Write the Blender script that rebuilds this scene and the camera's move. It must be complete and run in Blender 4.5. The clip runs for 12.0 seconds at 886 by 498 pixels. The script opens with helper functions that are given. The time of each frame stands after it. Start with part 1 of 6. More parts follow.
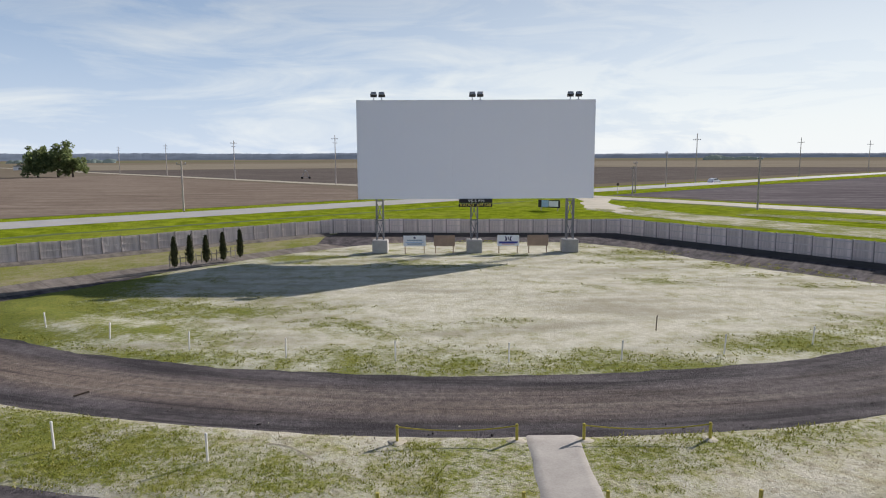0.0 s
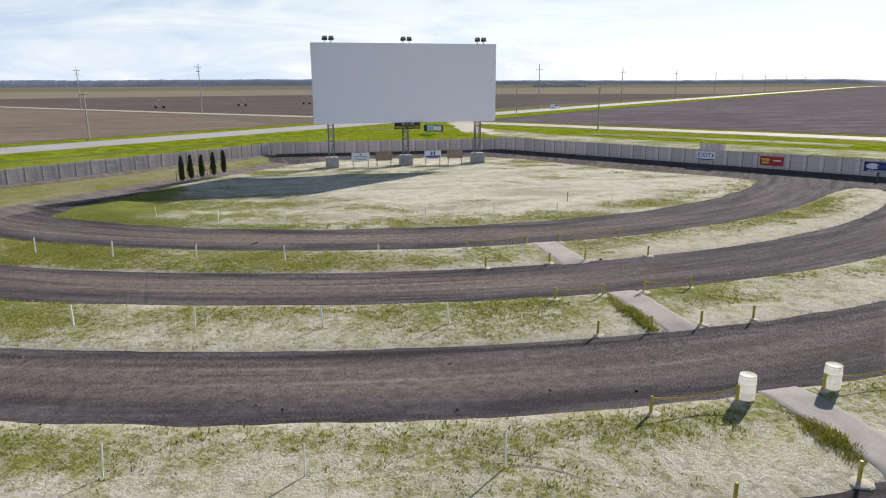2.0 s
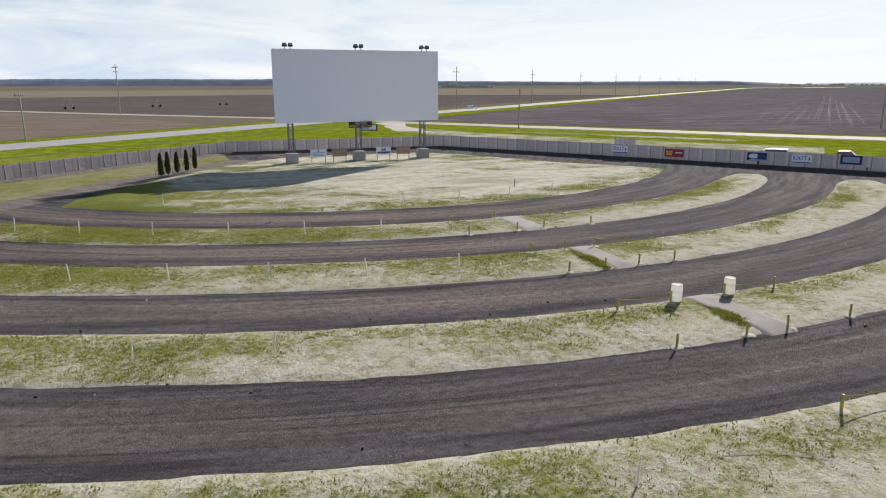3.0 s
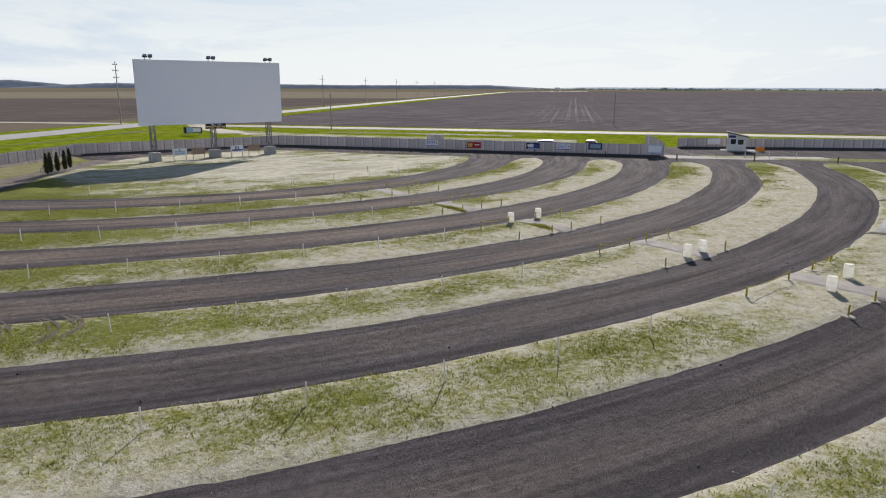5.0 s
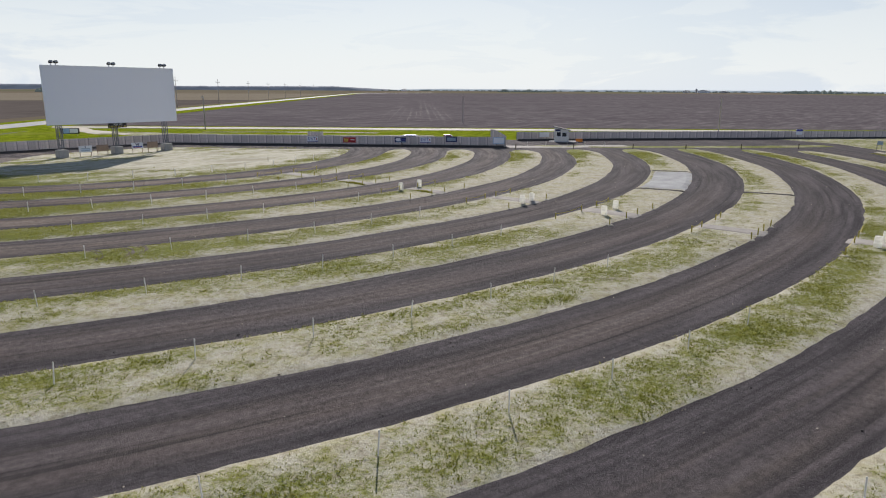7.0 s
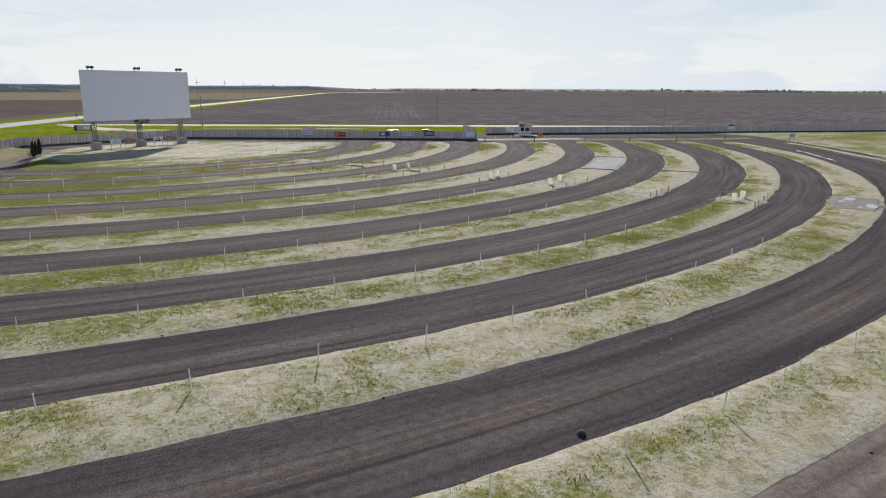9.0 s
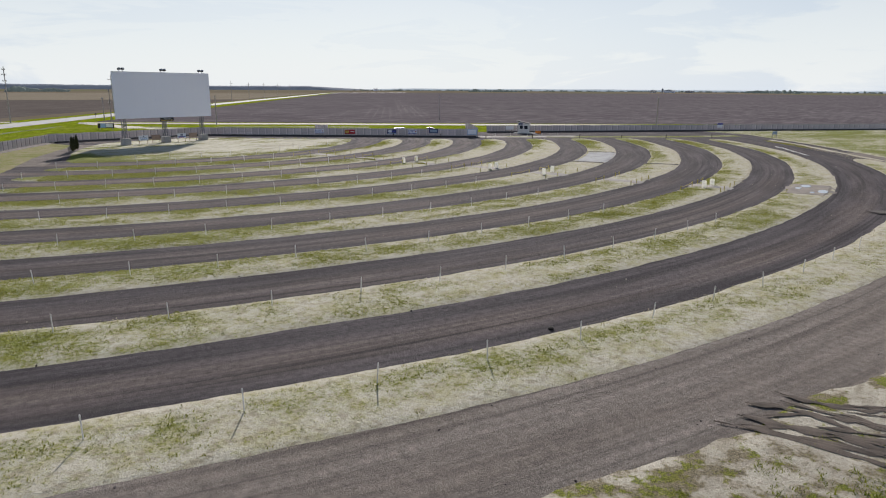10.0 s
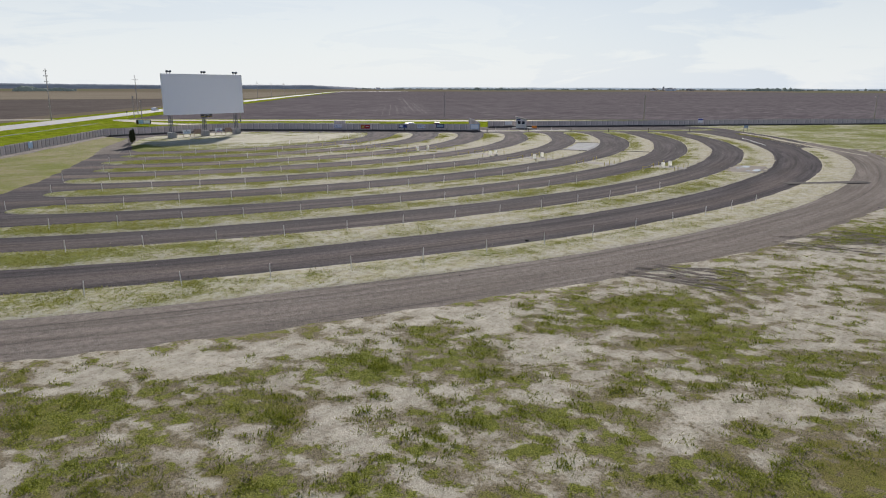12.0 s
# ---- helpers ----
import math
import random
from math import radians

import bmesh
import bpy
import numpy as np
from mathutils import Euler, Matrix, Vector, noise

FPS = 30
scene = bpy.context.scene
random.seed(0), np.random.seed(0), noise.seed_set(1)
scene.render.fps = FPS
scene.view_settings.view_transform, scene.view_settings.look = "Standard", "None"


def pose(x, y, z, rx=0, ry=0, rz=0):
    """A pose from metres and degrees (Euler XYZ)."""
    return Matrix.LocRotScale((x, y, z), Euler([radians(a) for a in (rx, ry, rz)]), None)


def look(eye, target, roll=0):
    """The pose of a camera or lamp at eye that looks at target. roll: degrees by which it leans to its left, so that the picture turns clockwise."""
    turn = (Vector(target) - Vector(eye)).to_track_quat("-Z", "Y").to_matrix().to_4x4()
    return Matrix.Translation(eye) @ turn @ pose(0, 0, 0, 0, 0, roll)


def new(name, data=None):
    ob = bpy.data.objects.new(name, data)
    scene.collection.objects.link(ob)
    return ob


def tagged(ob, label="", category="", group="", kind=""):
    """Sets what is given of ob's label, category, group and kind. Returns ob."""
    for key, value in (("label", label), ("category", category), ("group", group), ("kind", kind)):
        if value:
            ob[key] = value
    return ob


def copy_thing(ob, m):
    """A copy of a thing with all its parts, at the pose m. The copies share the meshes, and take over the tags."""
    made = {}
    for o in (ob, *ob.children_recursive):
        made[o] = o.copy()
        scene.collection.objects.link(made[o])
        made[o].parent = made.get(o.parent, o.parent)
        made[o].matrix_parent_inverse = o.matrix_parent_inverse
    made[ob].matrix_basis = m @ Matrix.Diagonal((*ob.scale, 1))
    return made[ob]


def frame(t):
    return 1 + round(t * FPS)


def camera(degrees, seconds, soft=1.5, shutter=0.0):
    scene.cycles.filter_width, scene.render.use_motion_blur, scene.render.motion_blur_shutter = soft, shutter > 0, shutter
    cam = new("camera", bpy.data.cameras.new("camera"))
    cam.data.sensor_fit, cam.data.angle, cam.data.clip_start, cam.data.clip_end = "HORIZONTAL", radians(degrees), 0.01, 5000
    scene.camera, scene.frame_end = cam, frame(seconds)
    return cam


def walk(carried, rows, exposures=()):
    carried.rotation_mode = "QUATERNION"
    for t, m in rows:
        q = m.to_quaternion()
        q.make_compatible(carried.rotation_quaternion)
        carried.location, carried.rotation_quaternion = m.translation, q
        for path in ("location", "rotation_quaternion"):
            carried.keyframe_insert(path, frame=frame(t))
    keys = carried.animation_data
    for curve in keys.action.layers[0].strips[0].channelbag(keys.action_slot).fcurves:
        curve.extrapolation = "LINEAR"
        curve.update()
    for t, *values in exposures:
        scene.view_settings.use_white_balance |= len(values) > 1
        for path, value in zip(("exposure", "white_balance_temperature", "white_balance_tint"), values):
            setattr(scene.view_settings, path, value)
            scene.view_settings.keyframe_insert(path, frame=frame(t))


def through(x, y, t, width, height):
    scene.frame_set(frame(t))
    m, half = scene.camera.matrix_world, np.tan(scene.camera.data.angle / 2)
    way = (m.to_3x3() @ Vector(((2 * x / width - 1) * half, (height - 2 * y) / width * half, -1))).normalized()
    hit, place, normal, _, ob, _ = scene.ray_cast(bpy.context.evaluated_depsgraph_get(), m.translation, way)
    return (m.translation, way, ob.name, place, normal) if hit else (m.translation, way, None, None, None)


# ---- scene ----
# light: sun and sky strengths, exposure in stops
SUN, SKY, CLOUD = 5.0, 0.056, (11.7, 12.1, 12.3)
EXPOSURES = [(0.0, 0.47), (0.5, 0.57), (1.5, 0.65), (2.5, 0.6), (3.0, 0.53), (5.0, 0.42), (7.0, 0.38), (9.5, 0.37), (12.0, 0.34)]
cam = camera(66.4, 12.0, 1.1)
# seconds, eye x y z, heading, pitch, roll (degrees)
ROWS = [
    (0.0, 0.649, 2.290, 7.597, 0.660, -7.698, -0.270),
    (0.5, -1.598, -1.509, 7.738, 2.821, -9.152, -0.345),
    (1.0, -4.129, -5.287, 7.813, 6.686, -12.266, -0.353),
    (1.5, -6.847, -8.865, 7.960, 10.608, -13.676, -0.326),
    (2.0, -9.766, -12.335, 8.138, 14.252, -13.721, -0.279),
    (2.5, -12.873, -15.613, 8.288, 17.854, -13.733, -0.165),
    (3.0, -16.153, -18.739, 8.423, 21.900, -13.703, -0.087),
    (5.0, -30.687, -29.749, 8.946, 40.375, -13.435, 0.194),
    (5.5, -34.480, -32.213, 9.031, 44.894, -13.363, 0.228),
    (6.0, -38.244, -34.626, 9.126, 48.148, -13.334, 0.225),
    (6.5, -42.000, -36.980, 9.193, 50.919, -13.295, 0.277),
    (7.0, -45.738, -39.345, 9.217, 52.984, -13.274, 0.301),
    (9.0, -60.640, -48.531, 9.475, 55.461, -13.321, 0.259),
    (9.5, -64.307, -50.789, 9.467, 55.410, -13.298, 0.311),
    (10.0, -67.932, -53.033, 9.454, 55.357, -13.292, 0.303),
    (10.5, -71.481, -55.225, 9.484, 55.299, -13.304, 0.254),
    (11.0, -75.070, -57.424, 9.512, 55.234, -13.352, 0.288),
    (11.5, -78.598, -59.608, 9.598, 55.156, -13.446, 0.294),
    (12.0, -82.083, -61.744, 9.590, 55.188, -13.407, 0.163),
]


def aim(x, y, z, heading, pitch, roll):
    h, p = radians(heading), radians(pitch)
    ahead = Vector((math.sin(h) * math.cos(p), math.cos(h) * math.cos(p), math.sin(p)))
    return look(Vector((x, y, z)), Vector((x, y, z)) + ahead, roll)


walk(cam, [(r[0], aim(*r[1:])) for r in ROWS], EXPOSURES)

# ---- sky and sun ----
SUN_WAY = Vector((1.71, 1.40, 1.0)).normalized()
world = bpy.data.worlds.new("sky")
scene.world = world
world.use_nodes = True
wt = world.node_tree
wt.nodes.clear()


def wnode(kind, **kw):
    n = wt.nodes.new(kind)
    for k, v in kw.items():
        n.inputs[k].default_value = v
    return n


sky = wt.nodes.new("ShaderNodeTexSky")
sky.sky_type, sky.sun_disc = "NISHITA", False
sky.sun_elevation = math.asin(SUN_WAY.z)
sky.sun_rotation = math.atan2(SUN_WAY.x, SUN_WAY.y)
sky.air_density, sky.dust_density, sky.ozone_density, sky.altitude = 0.8, 0.15, 2.0, 300
coord = wt.nodes.new("ShaderNodeTexCoord")
stretch = wnode("ShaderNodeMapping", Scale=(2.2, 2.2, 11.0), Location=(0.4, 0.1, 0.35))
cloud = wnode("ShaderNodeTexNoise", Scale=1.9, Detail=8.0, Roughness=0.6, Distortion=0.6)
veil = wt.nodes.new("ShaderNodeValToRGB")
veil.color_ramp.elements[0].position, veil.color_ramp.elements[1].position = 0.45, 0.72
veil.color_ramp.elements[0].color = (0.0, 0.0, 0.0, 1)
veil.color_ramp.elements[1].color = (0.75, 0.75, 0.75, 1)
mixer = wt.nodes.new("ShaderNodeMix")
mixer.data_type = "RGBA"
toward = wt.nodes.new("ShaderNodeVectorMath")
toward.operation = "DOT_PRODUCT"
toward.inputs[1].default_value = SUN_WAY
glare = wt.nodes.new("ShaderNodeMapRange")
for k, v in (("From Min", 0.35), ("From Max", 0.92), ("To Min", 0.0), ("To Max", 0.92)):
    glare.inputs[k].default_value = v
haze = wt.nodes.new("ShaderNodeMix")
haze.data_type = "RGBA"
haze.inputs["A"].default_value = (CLOUD[0] * 0.49, CLOUD[1] * 0.62, CLOUD[2] * 0.85, 1)
haze.inputs["B"].default_value = (*CLOUD, 1)
wt.links.new(coord.outputs["Generated"], toward.inputs[0])
wt.links.new(toward.outputs["Value"], glare.inputs["Value"])
low = wt.nodes.new("ShaderNodeMapRange")
for k, v in (("From Min", 0.0), ("From Max", 0.2), ("To Min", 0.42), ("To Max", 0.0)):
    low.inputs[k].default_value = v
anti = wt.nodes.new("ShaderNodeMapRange")
for k, v in (("From Min", -0.15), ("From Max", -0.8), ("To Min", 0.0), ("To Max", 1.0)):
    anti.inputs[k].default_value = v
away = wt.nodes.new("ShaderNodeMix")
away.data_type = "RGBA"
away.inputs["B"].default_value = (15.2, 16.0, 20.0, 1)
wt.links.new(toward.outputs["Value"], anti.inputs["Value"])
wt.links.new(anti.outputs["Result"], away.inputs["Factor"])
white = wt.nodes.new("ShaderNodeMath")
white.operation = "MAXIMUM"
wisps = wt.nodes.new("ShaderNodeMath")
wisps.operation = "ADD"
wisps.use_clamp = True
wt.links.new(glare.outputs["Result"], white.inputs[0])
wt.links.new(low.outputs["Result"], white.inputs[1])
wt.links.new(white.outputs[0], wisps.inputs[0])
wt.links.new(wisps.outputs[0], haze.inputs["Factor"])
wt.links.new(haze.outputs["Result"], away.inputs["A"])
wt.links.new(away.outputs["Result"], mixer.inputs["B"])
back = wnode("ShaderNodeBackground", Strength=SKY)
wout = wt.nodes.new("ShaderNodeOutputWorld")
wt.links.new(coord.outputs["Generated"], stretch.inputs["Vector"])
wt.links.new(stretch.outputs["Vector"], cloud.inputs["Vector"])
wt.links.new(cloud.outputs["Fac"], veil.inputs["Fac"])
apart = wt.nodes.new("ShaderNodeSeparateXYZ")
height = wt.nodes.new("ShaderNodeMapRange")
for k, v in (("From Min", 0.0), ("From Max", 0.42), ("To Min", 1.0), ("To Max", 0.08)):
    height.inputs[k].default_value = v
wt.links.new(coord.outputs["Generated"], apart.inputs[0])
wt.links.new(apart.outputs["Z"], height.inputs["Value"])
wt.links.new(apart.outputs["Z"], low.inputs["Value"])
wt.links.new(veil.outputs["Color"], wisps.inputs[1])
wt.links.new(height.outputs["Result"], mixer.inputs["Factor"])
wt.links.new(sky.outputs["Color"], mixer.inputs["A"])
wt.links.new(mixer.outputs["Result"], back.inputs["Color"])
wt.links.new(back.outputs["Background"], wout.inputs["Surface"])
lamp = bpy.data.lights.new("sun", "SUN")
lamp.energy, lamp.angle, lamp.color = SUN, radians(0.6), (1.0, 0.93, 0.885)
sun = new("sun", lamp)
sun.matrix_world = look(SUN_WAY * 60, (0, 0, 0))
tagged(sun, kind="structure")

# ---- materials ----


class Nodes:
    """A small builder of node materials."""

    def __init__(self, name, rough=0.9, metal=0.0, spec=0.3):
        self.m = bpy.data.materials.new(name)
        self.m.use_nodes = True
        self.t = self.m.node_tree
        self.b = self.t.nodes["Principled BSDF"]
        self.b.inputs["Roughness"].default_value = rough
        self.b.inputs["Metallic"].default_value = metal
        self.b.inputs["Specular IOR Level"].default_value = spec

    def node(self, kind, links=(), **kw):
        n = self.t.nodes.new(kind)
        for k, v in kw.items():
            n.inputs[k].default_value = v
        for k, s in dict(links).items():
            self.t.links.new(s, n.inputs[k])
        return n

    def place(self):
        return self.node("ShaderNodeNewGeometry").outputs["Position"]

    def local(self):
        return self.node("ShaderNodeTexCoord").outputs["Object"]

    def scaled(self, vec, s):
        return self.node("ShaderNodeMapping", {"Vector": vec}, Scale=s).outputs["Vector"]

    def noise(self, vec, scale, detail=4.0, rough=0.6):
        return self.node("ShaderNodeTexNoise", {"Vector": vec}, Scale=scale, Detail=detail, Roughness=rough).outputs["Fac"]

    def ramp(self, fac, *stops):
        n = self.node("ShaderNodeValToRGB", {"Fac": fac})
        e = n.color_ramp.elements
        while len(e) < len(stops):
            e.new(0.5)
        for k, (p, c) in zip(e, stops):
            k.position, k.color = p, (*c, 1) if isinstance(c, tuple) else (c, c, c, 1)
        return n.outputs["Color"]

    def mix(self, fac, a, b, how="MIX"):
        n = self.t.nodes.new("ShaderNodeMix")
        n.data_type, n.blend_type = "RGBA", how
        for k, s in (("Factor", fac), ("A", a), ("B", b)):
            sock = [i for i in n.inputs if i.name == k and (i.type == "VALUE" if k == "Factor" else i.type == "RGBA")][0]
            if isinstance(s, (int, float)):
                sock.default_value = s
            elif isinstance(s, tuple):
                sock.default_value = (*s, 1)
            else:
                self.t.links.new(s, sock)
        return [o for o in n.outputs if o.type == "RGBA"][0]

    def math(self, how, a, b=0.0, c=0.0):
        n = self.t.nodes.new("ShaderNodeMath")
        n.operation = how
        for k, s in enumerate((a, b, c)):
            if isinstance(s, (int, float)):
                n.inputs[k].default_value = s
            else:
                self.t.links.new(s, n.inputs[k])
        return n.outputs[0]

    def attr(self, name):
        n = self.t.nodes.new("ShaderNodeAttribute")
        n.attribute_name = name
        return n.outputs["Fac"]

    def colour(self, c):
        if isinstance(c, tuple):
            self.b.inputs["Base Color"].default_value = (*c, 1)
        else:
            self.t.links.new(c, self.b.inputs["Base Color"])
        return self

    def bump(self, h, strength=0.4, dist=0.05):
        n = self.node("ShaderNodeBump", {"Height": h}, Strength=strength, Distance=dist)
        self.t.links.new(n.outputs["Normal"], self.b.inputs["Normal"])
        return self

    def rough(self, s):
        self.t.links.new(s, self.b.inputs["Roughness"])
        return self


def worn(name, c, spread=0.25, scale=3.0, rough=0.7, metal=0.0, spec=0.3, bump=0.15):
    """A plain surface with grain, blotches and slight relief."""
    n = Nodes(name, rough, metal, spec)
    p = n.local()
    big, fine = n.noise(p, scale, 4), n.noise(p, scale * 14, 3)
    f = n.math("ADD", n.math("MULTIPLY", big, 0.65), n.math("MULTIPLY", fine, 0.35))
    rnd = n.node("ShaderNodeObjectInfo").outputs["Random"]
    f = n.math("ADD", f, n.math("MULTIPLY", n.math("SUBTRACT", rnd, 0.5), 0.14))
    lo, hi = tuple(v * (1 - spread) for v in c), tuple(min(v * (1 + spread), 0.9) for v in c)
    n.colour(n.ramp(f, (0.3, lo), (0.7, hi)))
    if bump:
        n.bump(fine, bump, 0.01)
    return n.m


def boards(name, c):
    """Upright weathered boards: each its own shade, with streaks down the grain."""
    n = Nodes(name, 0.9, 0, 0.2)
    p = n.local()
    board, streak = n.noise(n.scaled(p, (3.4, 0.1, 0.02)), 1.0, 1, 0.3), n.noise(n.scaled(p, (24.0, 4.0, 0.9)), 1.0, 4, 0.65)
    rnd = n.node("ShaderNodeObjectInfo").outputs["Random"]
    f = n.math("ADD", n.math("MULTIPLY", board, 0.6), n.math("MULTIPLY", streak, 0.4))
    f = n.math("ADD", f, n.math("MULTIPLY", n.math("SUBTRACT", rnd, 0.5), 0.12))
    n.colour(n.ramp(f, (0.34, tuple(v * 0.66 for v in c)), (0.64, tuple(v * 1.2 for v in c))))
    n.bump(streak, 0.3, 0.01)
    return n.m


def soil_grass(name, pale=(0.39, 0.366, 0.285), pale2=(0.575, 0.548, 0.46), straw=(0.40, 0.37, 0.235), green=(0.075, 0.095, 0.012), green2=(0.2, 0.222, 0.028), spots=1.0, streak=0.0, crisp=0.72):
    """Pale trampled soil with straw and green growth where the mesh carries growth."""
    n = Nodes(name, 1.0, 0, 0.05)
    p = n.place()
    mid, fine, grain = n.noise(p, 0.9, 5, 0.65), n.noise(p, 5.0, 5, 0.7), n.noise(p, 26.0, 3, 0.7)
    dust = n.mix(n.ramp(fine, (0.3, 0.0), (0.7, 1.0)), pale, pale2)
    dust = n.mix(n.ramp(mid, (0.42, 0.0), (0.64, 0.8)), dust, straw)
    dust = n.mix(n.ramp(grain, (0.28, 0.35 * spots), (0.42, 0.0)), dust, (0.25, 0.22, 0.15))
    if streak:
        w = n.node("ShaderNodeMapping", {"Vector": p}, Rotation=(0, 0, radians(-9)), Scale=(0.16, 0.6, 1.0)).outputs["Vector"]
        dust = n.mix(n.ramp(n.noise(w, 0.7, 4, 0.55), (0.36, streak), (0.54, 0.0)), dust, (0.27, 0.245, 0.18))
    leaf = n.mix(n.ramp(grain, (0.35, 0.0), (0.65, 1.0)), green, green2)
    leaf = n.mix(n.ramp(mid, (0.5, 0.0), (0.72, 0.6)), leaf, (0.26, 0.25, 0.06))
    g = n.attr("growth")
    g = n.math("ADD", g, n.math("MULTIPLY", n.math("SUBTRACT", mid, 0.5), 0.6))
    g = n.math("ADD", g, n.math("MULTIPLY", n.math("SUBTRACT", fine, 0.5), 1.9 * crisp))
    g = n.math("ADD", g, n.math("MULTIPLY", n.math("SUBTRACT", grain, 0.5), 1.3 * crisp))
    dust = n.mix(n.ramp(n.noise(n.scaled(p, (1.0, 1.0, 1.0)), 2.2, 5, 0.7), (0.36, 0.6 * spots), (0.5, 0.0)), dust, (0.22, 0.19, 0.125))
    tuft = n.noise(p, 8.5, 4, 0.7)
    leaf = n.mix(n.ramp(tuft, (0.3, 0.85), (0.46, 0.0)), leaf, tuple(v * 0.35 for v in green))
    dust = n.mix(n.ramp(tuft, (0.28, 0.75 * spots), (0.4, 0.0)), dust, (0.13, 0.11, 0.07))
    n.colour(n.mix(n.ramp(g, (0.4, 0.0), (0.72, 0.95)), dust, leaf))
    n.bump(n.math("ADD", n.math("ADD", fine, tuft), n.math("MULTIPLY", grain, 0.3)), 0.5, 0.09)
    return n.m


def trampled(name):
    """Bare pale soil with tyre lines, brown litter and a low green mat where the mesh carries growth."""
    n = Nodes(name, 1.0, 0, 0.05)
    p = n.place()
    along = n.node("ShaderNodeMapping", {"Vector": p}, Rotation=(0, 0, radians(54)), Scale=(0.16, 1.0, 1.0)).outputs["Vector"]
    big, mid, fine, grain = n.noise(p, 0.22, 5, 0.6), n.noise(p, 1.3, 5, 0.65), n.noise(p, 6.0, 5, 0.7), n.noise(p, 24.0, 3, 0.7)
    line = n.noise(along, 2.4, 4, 0.6)
    dust = n.mix(n.ramp(n.math("ADD", n.math("MULTIPLY", line, 0.4), n.math("MULTIPLY", mid, 0.6)), (0.36, 0.0), (0.6, 1.0)), (0.31, 0.285, 0.222), (0.53, 0.495, 0.41))
    dust = n.mix(n.ramp(fine, (0.3, 0.6), (0.5, 0.0)), dust, (0.2, 0.165, 0.13))
    litter = n.mix(n.ramp(grain, (0.35, 0.0), (0.62, 1.0)), (0.06, 0.05, 0.03), (0.25, 0.21, 0.135))
    g = n.attr("growth")
    g = n.math("ADD", g, n.math("MULTIPLY", n.math("SUBTRACT", mid, 0.5), 0.7))
    g = n.math("ADD", g, n.math("MULTIPLY", n.math("SUBTRACT", fine, 0.5), 1.1))
    brown = n.math("ADD", g, n.math("MULTIPLY", n.math("SUBTRACT", big, 0.5), 0.8))
    base = n.mix(n.ramp(brown, (0.36, 0.0), (0.55, 0.92)), dust, litter)
    mat = n.mix(n.ramp(grain, (0.34, 0.0), (0.64, 1.0)), (0.035, 0.045, 0.006), (0.23, 0.26, 0.03))
    mat = n.mix(n.ramp(big, (0.5, 0.0), (0.62, 0.7)), mat, (0.17, 0.14, 0.05))
    speck = n.noise(p, 1.9, 3, 0.6)
    g = n.math("ADD", g, n.math("MULTIPLY", n.math("SUBTRACT", speck, 0.5), 1.9))
    base = n.mix(n.ramp(g, (0.6, 0.0), (0.78, 0.85)), base, mat)
    base = n.mix(n.ramp(n.noise(p, 3.6, 4, 0.75), (0.3, 0.7), (0.43, 0.0)), base, (0.08, 0.067, 0.035))
    n.colour(base)
    n.bump(n.math("ADD", fine, n.math("MULTIPLY", grain, 0.4)), 0.6, 0.08)
    return n.m


